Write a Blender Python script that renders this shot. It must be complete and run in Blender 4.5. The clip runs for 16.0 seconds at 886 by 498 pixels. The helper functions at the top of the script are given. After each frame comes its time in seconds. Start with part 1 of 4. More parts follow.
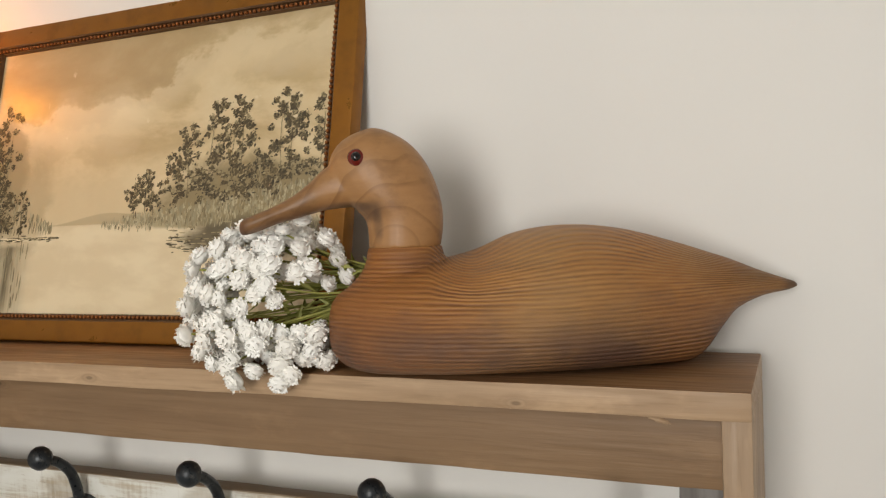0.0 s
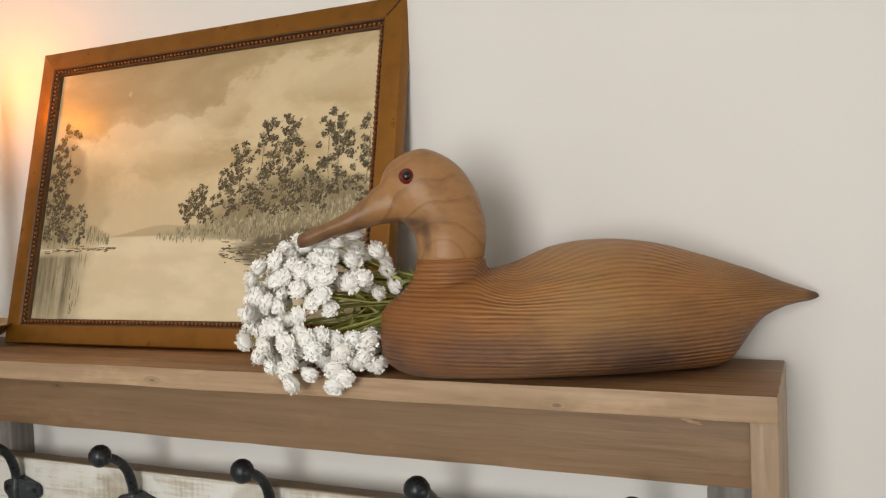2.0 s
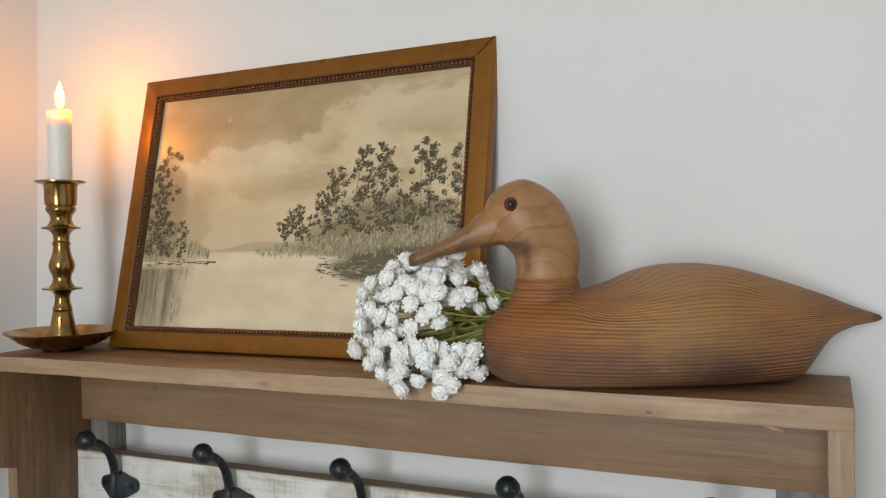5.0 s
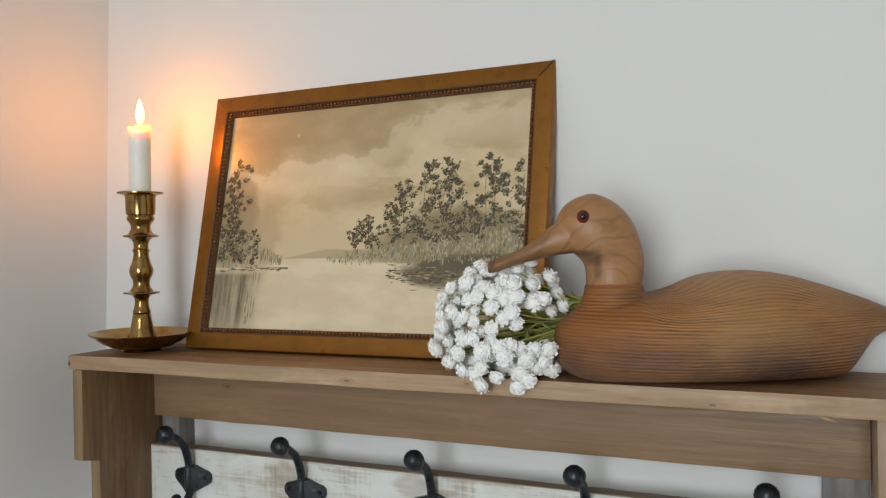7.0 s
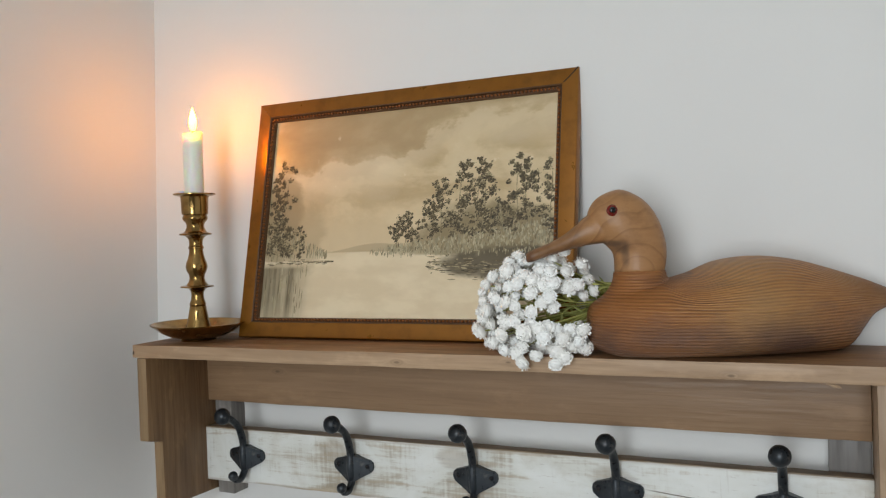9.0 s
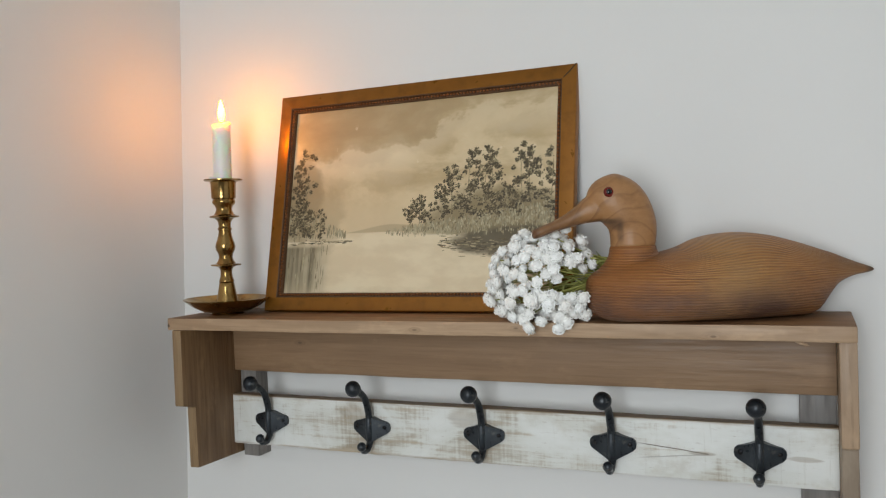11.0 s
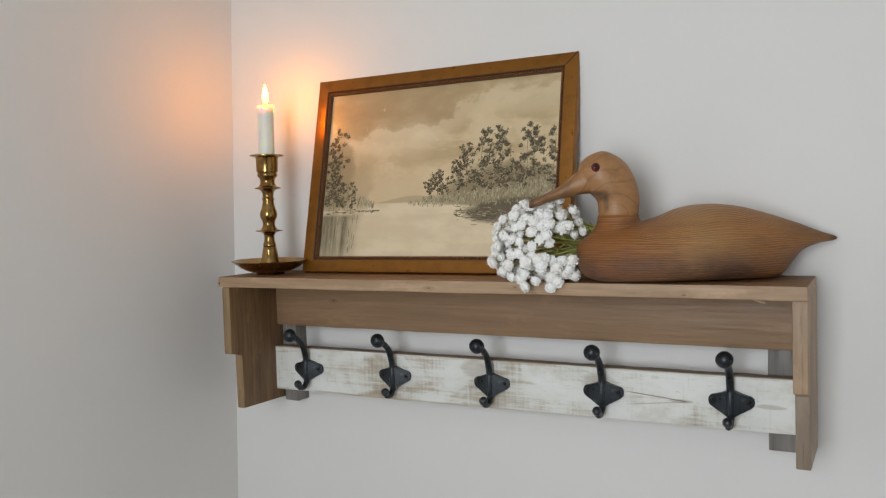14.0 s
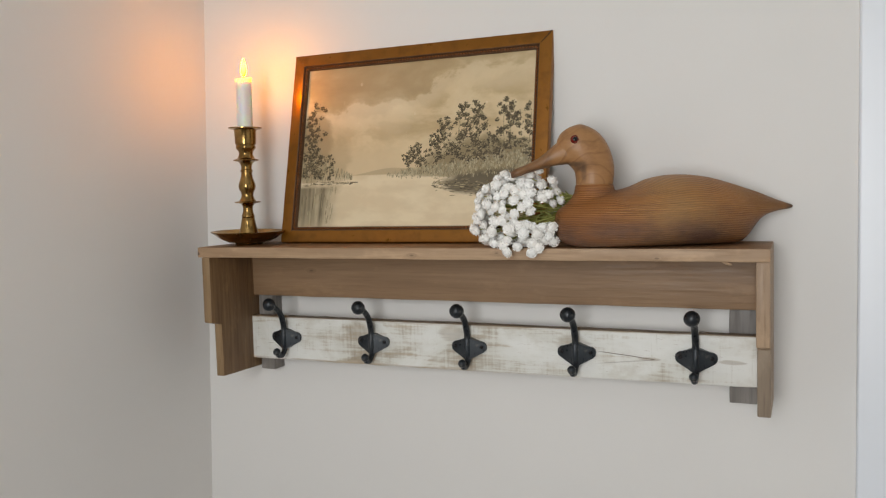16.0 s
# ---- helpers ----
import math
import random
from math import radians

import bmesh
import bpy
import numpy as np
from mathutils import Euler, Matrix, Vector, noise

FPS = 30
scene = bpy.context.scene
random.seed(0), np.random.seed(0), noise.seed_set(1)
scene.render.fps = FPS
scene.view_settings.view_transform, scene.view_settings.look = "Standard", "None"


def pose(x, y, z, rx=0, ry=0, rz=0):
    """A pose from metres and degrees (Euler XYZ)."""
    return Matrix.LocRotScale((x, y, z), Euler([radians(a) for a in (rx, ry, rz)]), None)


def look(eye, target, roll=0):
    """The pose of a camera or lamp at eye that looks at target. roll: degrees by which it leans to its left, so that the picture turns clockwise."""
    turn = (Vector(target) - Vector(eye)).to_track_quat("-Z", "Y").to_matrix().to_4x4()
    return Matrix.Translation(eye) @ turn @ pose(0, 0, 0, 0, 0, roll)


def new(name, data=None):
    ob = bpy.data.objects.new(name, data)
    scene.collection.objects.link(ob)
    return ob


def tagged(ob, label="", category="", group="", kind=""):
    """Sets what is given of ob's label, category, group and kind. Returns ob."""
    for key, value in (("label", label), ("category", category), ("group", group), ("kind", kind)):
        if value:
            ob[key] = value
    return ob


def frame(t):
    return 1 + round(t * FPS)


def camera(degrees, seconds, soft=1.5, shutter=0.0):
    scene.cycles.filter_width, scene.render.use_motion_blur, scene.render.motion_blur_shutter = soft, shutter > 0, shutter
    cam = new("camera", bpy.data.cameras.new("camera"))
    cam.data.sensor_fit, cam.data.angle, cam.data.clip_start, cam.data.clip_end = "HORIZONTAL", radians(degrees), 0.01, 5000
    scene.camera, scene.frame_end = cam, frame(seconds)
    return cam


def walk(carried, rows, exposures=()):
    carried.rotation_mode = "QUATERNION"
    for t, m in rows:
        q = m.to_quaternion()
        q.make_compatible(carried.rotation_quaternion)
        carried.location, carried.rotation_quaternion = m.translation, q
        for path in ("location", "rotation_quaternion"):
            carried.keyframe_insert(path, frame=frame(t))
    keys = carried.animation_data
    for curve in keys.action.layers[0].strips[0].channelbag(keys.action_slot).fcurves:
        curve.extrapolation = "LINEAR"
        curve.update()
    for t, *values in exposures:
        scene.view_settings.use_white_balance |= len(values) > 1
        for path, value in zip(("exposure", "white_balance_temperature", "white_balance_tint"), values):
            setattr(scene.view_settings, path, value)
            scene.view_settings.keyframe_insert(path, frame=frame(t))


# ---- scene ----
cam = camera(56.3, 16.0, 1.25)
# seconds, stops, white balance
EXPOSURES = [(0.0, 0.06, 8200, 18), (2.0, 0.06, 8000, 18), (2.7, 0.05, 7700, 17), (3.5, 0.03, 7100, 16), (6.0, -0.09, 7020, 14), (8.0, -0.11, 6950, 14),
             (12.5, -0.15, 6950, 14), (14.0, -0.16, 7050, 16), (15.0, -0.17, 7250, 18), (16.0, -0.15, 7500, 18)]
PATH = [
    (0, (0.783, -0.526, 1.689), (-0.01, 1.309, 1.615), -2.3),
    (0.5, (0.782, -0.535, 1.69), (-0.023, 1.294, 1.617), -2.3),
    (1, (0.782, -0.543, 1.69), (-0.031, 1.283, 1.623), -2.4),
    (1.5, (0.783, -0.555, 1.694), (-0.037, 1.268, 1.628), -2.3),
    (2, (0.781, -0.566, 1.695), (-0.045, 1.254, 1.637), -2.2),
    (2.5, (0.78, -0.58, 1.698), (-0.054, 1.237, 1.644), -2.0),
    (3, (0.776, -0.594, 1.698), (-0.064, 1.221, 1.651), -1.8),
    (3.5, (0.769, -0.606, 1.698), (-0.08, 1.205, 1.656), -1.6),
    (6, (0.736, -0.681, 1.707), (-0.117, 1.128, 1.694), -1.1),
    (6.5, (0.726, -0.704, 1.708), (-0.124, 1.106, 1.696), -1.0),
    (7, (0.72, -0.722, 1.708), (-0.129, 1.089, 1.694), -1.2),
    (7.5, (0.722, -0.737, 1.708), (-0.126, 1.074, 1.691), -1.4),
    (8, (0.721, -0.756, 1.707), (-0.128, 1.055, 1.681), -1.7),
    (8.5, (0.716, -0.782, 1.708), (-0.126, 1.032, 1.676), -1.9),
    (9, (0.716, -0.805, 1.711), (-0.13, 1.008, 1.676), -2.2),
    (11.5, (0.739, -0.91, 1.7), (-0.076, 0.915, 1.628), -2.4),
    (12, (0.763, -0.916, 1.702), (-0.076, 0.897, 1.615), -2.5),
    (12.5, (0.795, -0.922, 1.7), (-0.082, 0.873, 1.607), -2.5),
    (13, (0.821, -0.942, 1.701), (-0.09, 0.835, 1.603), -2.5),
    (13.5, (0.832, -0.965, 1.695), (-0.103, 0.8, 1.594), -2.2),
    (14, (0.828, -0.981, 1.692), (-0.117, 0.778, 1.583), -1.9),
    (14.5, (0.809, -1.001, 1.686), (-0.118, 0.768, 1.565), -1.6),
    (15, (0.798, -1.012, 1.679), (-0.1, 0.77, 1.542), -1.7),
    (15.5, (0.791, -1.032, 1.678), (-0.052, 0.776, 1.53), -1.7),
    (16, (0.791, -1.05, 1.677), (-0.005, 0.778, 1.525), -1.7),
]
walk(cam, [(t, look(eye, target, roll)) for t, eye, target, roll in PATH], EXPOSURES)


# ---- world, window light, exposure ----
world = bpy.data.worlds.new("World")
scene.world = world
world.use_nodes = True
sky = world.node_tree.nodes.new("ShaderNodeTexSky")
sky.sky_type, sky.sun_disc = "NISHITA", False
sky.sun_elevation, sky.sun_rotation = radians(35), radians(60)
back = world.node_tree.nodes["Background"]
back.inputs["Strength"].default_value = 0.12
world.node_tree.links.new(sky.outputs["Color"], back.inputs["Color"])

WALL = 0.024          # plane of the wall that carries the shelf
TOP = 1.6             # top of the shelf
WIN = (0.36, 0.96, 1.28, 2.24)   # window opening in the opposite wall: x, x, z, z
FRONT = -1.95         # plane of the opposite wall

lamp = bpy.data.lights.new("window_daylight", "AREA")
lamp.shape, lamp.size, lamp.size_y = "RECTANGLE", WIN[1] - WIN[0], WIN[3] - WIN[2]
lamp.energy, lamp.color = 20.8, (0.80, 0.935, 1.035)
daylight = new("window_daylight", lamp)
daylight.matrix_world = look(((WIN[0] + WIN[1]) / 2, FRONT - 0.06, (WIN[2] + WIN[3]) / 2), ((WIN[0] + WIN[1]) / 2, 0, (WIN[2] + WIN[3]) / 2))


# ---- materials ----
class Mat:
    """A small writer of node materials."""

    def __init__(self, name):
        self.m = bpy.data.materials.new(name)
        self.m.use_nodes = True
        self.t = self.m.node_tree
        self.b = self.t.nodes["Principled BSDF"]
        self.co = self.t.nodes.new("ShaderNodeTexCoord").outputs["Object"]

    def put(self, socket, value):
        if isinstance(value, bpy.types.NodeSocket):
            self.t.links.new(value, socket)
        elif isinstance(value, (tuple, list)) and len(value) == 3 and socket.type == "RGBA":
            socket.default_value = (*value, 1)
        else:
            socket.default_value = value

    def set(self, **kw):
        for k, v in kw.items():
            self.put(self.b.inputs[k.replace("_", " ")], v)
        return self

    def scaled(self, x, y, z, src=None, rot=(0, 0, 0), loc=(0, 0, 0)):
        n = self.t.nodes.new("ShaderNodeMapping")
        self.put(n.inputs["Vector"], src or self.co)
        n.inputs["Scale"].default_value = (x, y, z)
        n.inputs["Rotation"].default_value = [radians(a) for a in rot]
        n.inputs["Location"].default_value = loc
        return n.outputs["Vector"]

    def noise(self, vec, scale=1.0, detail=4.0, rough=0.55, dist=0.0):
        n = self.t.nodes.new("ShaderNodeTexNoise")
        self.put(n.inputs["Vector"], vec)
        for k, v in (("Scale", scale), ("Detail", detail), ("Roughness", rough), ("Distortion", dist)):
            n.inputs[k].default_value = v
        return n.outputs["Fac"]

    def voronoi(self, vec, scale):
        n = self.t.nodes.new("ShaderNodeTexVoronoi")
        self.put(n.inputs["Vector"], vec)
        n.inputs["Scale"].default_value = scale
        return n.outputs["Distance"]

    def math(self, op, a, b=0.0, c=0.0):
        n = self.t.nodes.new("ShaderNodeMath")
        n.operation = op
        for s, v in zip(n.inputs, (a, b, c)):
            self.put(s, v)
        return n.outputs[0]

    def xyz(self, vec=None):
        n = self.t.nodes.new("ShaderNodeSeparateXYZ")
        self.put(n.inputs[0], vec or self.co)
        return n.outputs

    def step(self, v, a, b, lo=0.0, hi=1.0):
        n = self.t.nodes.new("ShaderNodeMapRange")
        n.interpolation_type = "SMOOTHSTEP"
        for s, w in zip(n.inputs, (v, a, b, lo, hi)):
            self.put(s, w)
        return n.outputs[0]

    def ramp(self, fac, *stops):
        n = self.t.nodes.new("ShaderNodeValToRGB")
        while len(n.color_ramp.elements) < len(stops):
            n.color_ramp.elements.new(0.5)
        for e, (p, c) in zip(n.color_ramp.elements, stops):
            e.position, e.color = p, (*c, 1)
        self.put(n.inputs[0], fac)
        return n.outputs["Color"]

    def mix(self, fac, a, b, mode="MIX"):
        n = self.t.nodes.new("ShaderNodeMix")
        n.data_type, n.blend_type = "RGBA", mode
        self.put(n.inputs[0], fac)
        self.put(n.inputs[6], a)
        self.put(n.inputs[7], b)
        return n.outputs[2]

    def island(self):
        return self.t.nodes.new("ShaderNodeNewGeometry").outputs["Random Per Island"]

    def chance(self):
        return self.t.nodes.new("ShaderNodeObjectInfo").outputs["Random"]

    def bump(self, height, strength=0.3, distance=0.001):
        n = self.t.nodes.new("ShaderNodeBump")
        n.inputs["Strength"].default_value, n.inputs["Distance"].default_value = strength, distance
        self.put(n.inputs["Height"], height)
        self.put(self.b.inputs["Normal"], n.outputs["Normal"])
        return self


def plaster(name, colour):
    k = Mat(name)
    big = k.noise(k.co, 2.2, 3)
    fine = k.noise(k.co, 170, 3)
    col = k.mix(k.step(big, 0.3, 0.7, 0, 0.5), colour, tuple(c * 0.95 for c in colour))
    spots = k.step(k.voronoi(k.co, 7), 0.02, 0.012, 0, 0.35)
    col = k.mix(spots, col, (0.45, 0.42, 0.38))
    k.set(Base_Color=col, Roughness=0.75)
    return k.bump(fine, 0.12, 0.0006).m


def shelf_wood(name, light, dark, seed, along="x", knots=(), streak=1.0):
    """Weathered pine with a greyish brown stain; grain runs along one axis."""
    k = Mat(name)
    sc = {"x": (1.6, 30, 30), "z": (30, 30, 1.6)}[along]
    x, y, z = k.xyz()
    heart, pull = None, None
    for kx, kz, size in knots:
        e = k.math("ADD", k.math("POWER", k.math("DIVIDE", k.math("SUBTRACT", x, kx), size * 2.4), 2), k.math("POWER", k.math("DIVIDE", k.math("SUBTRACT", z, kz), size), 2))
        g = k.math("EXPONENT", k.math("MULTIPLY", e, -0.5))
        p = k.math("MULTIPLY", g, k.math("SUBTRACT", z, kz))
        heart = g if heart is None else k.math("MAXIMUM", heart, g)
        pull = p if pull is None else k.math("ADD", pull, p)
    src = k.co
    if knots:
        c = k.t.nodes.new("ShaderNodeCombineXYZ")
        for socket, v in zip(c.inputs, (x, k.math("ADD", y, k.math("MULTIPLY", heart, 0.012)), k.math("SUBTRACT", z, k.math("MULTIPLY", pull, 0.9)))):
            k.put(socket, v)
        src = c.outputs[0]
    vec = k.scaled(*sc, src=src, loc=(seed, seed * 1.7, seed * 0.6))
    grain = k.noise(vec, 2.2, 6, 0.62, 0.5)
    fine = k.noise(k.scaled(*[v * 5 for v in sc], loc=(seed, 0, 0)), 2.0, 3)
    tone = k.noise(k.scaled(*[2 + v * 0.12 for v in sc], loc=(0, seed, 0)), 2.0, 3)
    col = k.ramp(grain, (0.30, dark), (0.52, tuple((a + b) / 2 for a, b in zip(light, dark))), (0.70, light))
    col = k.mix(k.step(fine, 0.50, 0.72, 0, 0.6 * streak), col, tuple(c * 0.8 for c in dark))
    scuff = k.noise(k.scaled(*[6 + v * 0.3 for v in sc]), 3.0, 4, 0.6)
    col = k.mix(k.step(scuff, 0.54, 0.70, 0, 0.35), col, tuple(min(1, c * 1.25) for c in light))
    col = k.mix(k.step(tone, 0.4, 0.7, 0, 0.4 * streak), col, tuple(c * 0.62 for c in dark))
    if knots:
        ringed = k.math("ADD", 0.5, k.math("MULTIPLY", 0.5, k.math("SINE", k.math("MULTIPLY", k.math("ADD", heart, k.math("MULTIPLY", grain, 0.5)), 17))))
        col = k.mix(k.math("MULTIPLY", k.step(heart, 0.30, 0.85), k.math("ADD", 0.12, k.math("MULTIPLY", ringed, 0.25))), col, tuple(c * 0.6 for c in dark))
        col = k.mix(k.step(k.math('SUBTRACT', heart, k.math('MULTIPLY', fine, 0.12)), 0.80, 0.92, 0, 0.55), col, tuple(c * 0.4 for c in dark))
    k.set(Base_Color=col, Roughness=k.step(fine, 0.2, 0.8, 0.40, 0.66))
    return k.bump(k.math("ADD", grain, fine), 0.35, 0.0008).m


def chipped_paint(name):
    """White paint brushed thinly over brown boards and rubbed through."""
    k = Mat(name)
    streak = k.noise(k.scaled(5, 40, 75), 2.0, 6, 0.7, 0.3)
    cross = k.noise(k.scaled(190, 40, 9), 1.5, 4, 0.6)
    patch = k.noise(k.scaled(9, 9, 14), 1.0, 4, 0.6, 0.6)
    worn = k.math("ADD", k.math("MULTIPLY", streak, 0.5), k.math("MULTIPLY", patch, 0.6))
    worn = k.math("ADD", worn, k.math("MULTIPLY", cross, 0.16))
    paint = k.mix(k.step(patch, 0.35, 0.7), (0.84, 0.84, 0.80), (0.70, 0.69, 0.62))
    wood = k.ramp(streak, (0.35, (0.22, 0.15, 0.09)), (0.65, (0.50, 0.40, 0.28)))
    col = k.mix(k.step(worn, 0.64, 0.78, 0, 0.85), paint, wood)
    col = k.mix(k.step(cross, 0.58, 0.75, 0, 0.22), col, (0.42, 0.38, 0.31))
    nick = k.noise(k.scaled(45, 40, 520), 1.0, 5, 0.7)
    col = k.mix(k.step(nick, 0.60, 0.70, 0, 0.55), col, (0.30, 0.22, 0.14))
    grime = k.noise(k.scaled(16, 16, 24, loc=(5, 0, 2)), 1.0, 5, 0.65)
    col = k.mix(k.step(grime, 0.50, 0.70, 0, 0.4), col, (0.50, 0.44, 0.34))
    x, y, z = k.xyz()
    for cx, cz, w, h, amount in ((0.596, 0.031, 0.014, 0.0022, 0.55), (0.694, 0.032, 0.016, 0.0030, 0.45), (0.345, 0.006, 0.004, 0.006, 0.7), (0.50, 0.045, 0.022, 0.014, 0.35), (0.185, 0.050, 0.02, 0.012, 0.35), (0.33, 0.052, 0.02, 0.012, 0.4)):
        e = k.math("ADD", k.math("POWER", k.math("DIVIDE", k.math("SUBTRACT", x, cx), w), 2), k.math("POWER", k.math("DIVIDE", k.math("SUBTRACT", z, cz), h), 2))
        e = k.math("ADD", e, k.math("MULTIPLY", k.math("SUBTRACT", streak, 0.5), 2.5))
        col = k.mix(k.step(e, 1.2, 0.4, 0, amount), col, wood)
    near = k.math("SUBTRACT", 0.6048, x)
    for slope, amount in ((0.097, 0.85), (-0.118, 0.4)):
        d = k.math("ABSOLUTE", k.math("SUBTRACT", k.math("SUBTRACT", z, 0.0305), k.math("ADD", k.math("MULTIPLY", near, slope), k.math("MULTIPLY", k.math("SUBTRACT", patch, 0.5), 0.002))))
        on = k.math("MULTIPLY", k.step(d, 0.0008, 0.0003, 0, amount), k.math("MULTIPLY", k.step(near, 0.0, 0.004), k.step(near, 0.078, 0.06)))
        col = k.mix(on, col, (0.13, 0.09, 0.055))
    edge = k.math("MAXIMUM", k.step(z, 0.004, 0.0005), k.step(z, 0.0605, 0.0645))
    col = k.mix(k.math("MULTIPLY", edge, k.step(streak, 0.35, 0.6)), col, wood)
    col = k.mix(k.step(z, 0.0636, 0.0642, 0, 0.9), col, (0.21, 0.135, 0.075))
    k.set(Base_Color=col, Roughness=0.6)
    return k.bump(k.math("SUBTRACT", k.math("MULTIPLY", cross, 0.4), worn), 0.5, 0.0008).m


def carved_wood(name):
    """Stained softwood, sand-blasted so that the year rings stand as level ridges."""
    k = Mat(name)
    x, y, z = k.xyz()
    warp = k.noise(k.scaled(9, 9, 16), 1.0, 3, 0.5)
    uneven = k.noise(k.scaled(5, 5, 130, loc=(0.7, 0, 0.3)), 1.0, 2, 0.5)
    fine = k.noise(k.scaled(28, 28, 460), 1.0, 5, 0.65)
    pores = k.noise(k.scaled(110, 110, 900), 1.0, 3, 0.6)
    # rings run level below and follow the curve of the back above
    arch = k.math("MULTIPLY", k.math("POWER", k.math("SUBTRACT", x, 0.115), 2), k.math("MULTIPLY", k.step(z, 0.040, 0.076, 0, 6.5), k.step(x, 0.030, 0.060)))
    h = k.math("ADD", k.math("ADD", z, arch), k.math("MULTIPLY", warp, 0.0045))
    h = k.math("ADD", h, k.math("MULTIPLY", uneven, 0.0018))
    ring = k.math("SINE", k.math("MULTIPLY", h, 2 * math.pi / 0.0025))
    depth = k.step(k.noise(k.scaled(16, 16, 60, loc=(2, 0, 5)), 1.0, 3), 0.3, 0.7, 0.13, 0.36)
    both = k.math("MULTIPLY", ring, depth)
    f = k.math("ADD", k.math("ADD", both, 0.48), k.math("MULTIPLY", k.math("SUBTRACT", fine, 0.5), 1.0))
    f = k.math("ADD", f, k.math("MULTIPLY", k.math("SUBTRACT", pores, 0.5), 0.35))
    col = k.ramp(f, (0.0, (0.128, 0.041, 0.010)), (0.40, (0.33, 0.128, 0.033)), (1.0, (0.51, 0.24, 0.074)))
    tan = k.step(k.noise(k.scaled(11, 11, 11, loc=(4, 1, 0)), 1.0, 3), 0.42, 0.66, 0, 0.45)
    col = k.mix(k.math("MULTIPLY", tan, k.step(x, 0.02, 0.07)), col, (0.36, 0.18, 0.056))
    blot = k.noise(k.scaled(13, 13, 22, loc=(3.1, 0, 1.2)), 1.0, 4, 0.6)
    col = k.mix(k.step(blot, 0.47, 0.66, 0, 0.5), col, (0.15, 0.078, 0.048))
    red = k.step(x, 0.075, -0.02, 0, 0.55)
    col = k.mix(red, col, (0.27, 0.088, 0.026))
    worn = k.math("MULTIPLY", k.step(x, 0.045, 0.09), k.step(x, 0.165, 0.12))
    col = k.mix(k.math("MULTIPLY", worn, k.step(warp, 0.35, 0.7, 0.1, 0.5)), col, (0.44, 0.26, 0.115))
    # dark brown mixed in unevenly towards the bottom of the body
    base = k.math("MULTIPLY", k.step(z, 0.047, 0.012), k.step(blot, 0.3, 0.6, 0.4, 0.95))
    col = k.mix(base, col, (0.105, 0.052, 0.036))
    col = k.mix(k.math("MULTIPLY", k.step(x, 0.150, 0.225), k.step(warp, 0.3, 0.6, 0.1, 0.4)), col, (0.15, 0.075, 0.036))
    col = k.mix(k.step(x, 0.236, 0.246, 0, 0.7), col, (0.06, 0.035, 0.022))
    k.set(Base_Color=col, Roughness=0.52, Specular_IOR_Level=0.4)
    return k.bump(f, 0.75, 0.0012).m


def turned_wood(name):
    """Smooth pale wood with wide flowing growth lines."""
    k = Mat(name)
    x, y, z = k.xyz()
    warp = k.noise(k.scaled(15, 24, 15, loc=(0.4, 0, 2.0)), 1.0, 2, 0.5)
    d = k.math("SQRT", k.math("ADD", k.math("POWER", k.math("SUBTRACT", x, 0.012), 2), k.math("POWER", k.math("SUBTRACT", z, 0.070), 2)))
    h = k.math("ADD", d, k.math("MULTIPLY", warp, 0.045))
    line = k.math("FRACT", k.math("MULTIPLY", h, 78))
    f = k.math("MULTIPLY", k.step(line, 0.74, 0.95), k.step(line, 1.0, 0.965))
    grain = k.noise(k.scaled(60, 60, 240), 1.0, 4, 0.6)
    col = k.mix(grain, (0.34, 0.160, 0.062), (0.44, 0.225, 0.095))
    col = k.mix(k.math("MULTIPLY", f, k.step(warp, 0.35, 0.65, 0.1, 0.55)), col, (0.185, 0.078, 0.03))
    mottle = k.noise(k.scaled(45, 45, 70, loc=(1, 0, 3)), 1.0, 4, 0.65)
    col = k.mix(k.step(mottle, 0.46, 0.68, 0, 0.4), col, (0.185, 0.082, 0.034))
    bill = k.step(x, -0.022, -0.045)
    col = k.mix(k.math("MULTIPLY", bill, k.step(mottle, 0.3, 0.7, 0.55, 0.95)), col, (0.18, 0.086, 0.038))
    tip = k.step(x, -0.074, -0.078)
    col = k.mix(k.math("MULTIPLY", tip, 0.7), col, (0.12, 0.05, 0.025))
    # dark smudge where jaw and neck meet, run down the neck; dark jaw line
    for cx, cz, rx, rz, amount in ((-0.0005, 0.0950, 0.0075, 0.0065, 0.62), (0.0025, 0.0870, 0.0030, 0.0110, 0.5), (-0.014, 0.0975, 0.014, 0.0028, 0.6)):
        e = k.math("ADD", k.math("POWER", k.math("DIVIDE", k.math("SUBTRACT", x, cx), rx), 2), k.math("POWER", k.math("DIVIDE", k.math("SUBTRACT", z, cz), rz), 2))
        e = k.math("ADD", e, k.math("MULTIPLY", k.math("SUBTRACT", mottle, 0.5), 2.0))
        col = k.mix(k.step(e, 1.7, -0.3, 0, amount), col, (0.05, 0.032, 0.027))
    k.set(Base_Color=col, Roughness=0.42, Specular_IOR_Level=0.4)
    return k.bump(k.math("ADD", grain, mottle), 0.2, 0.0007).m


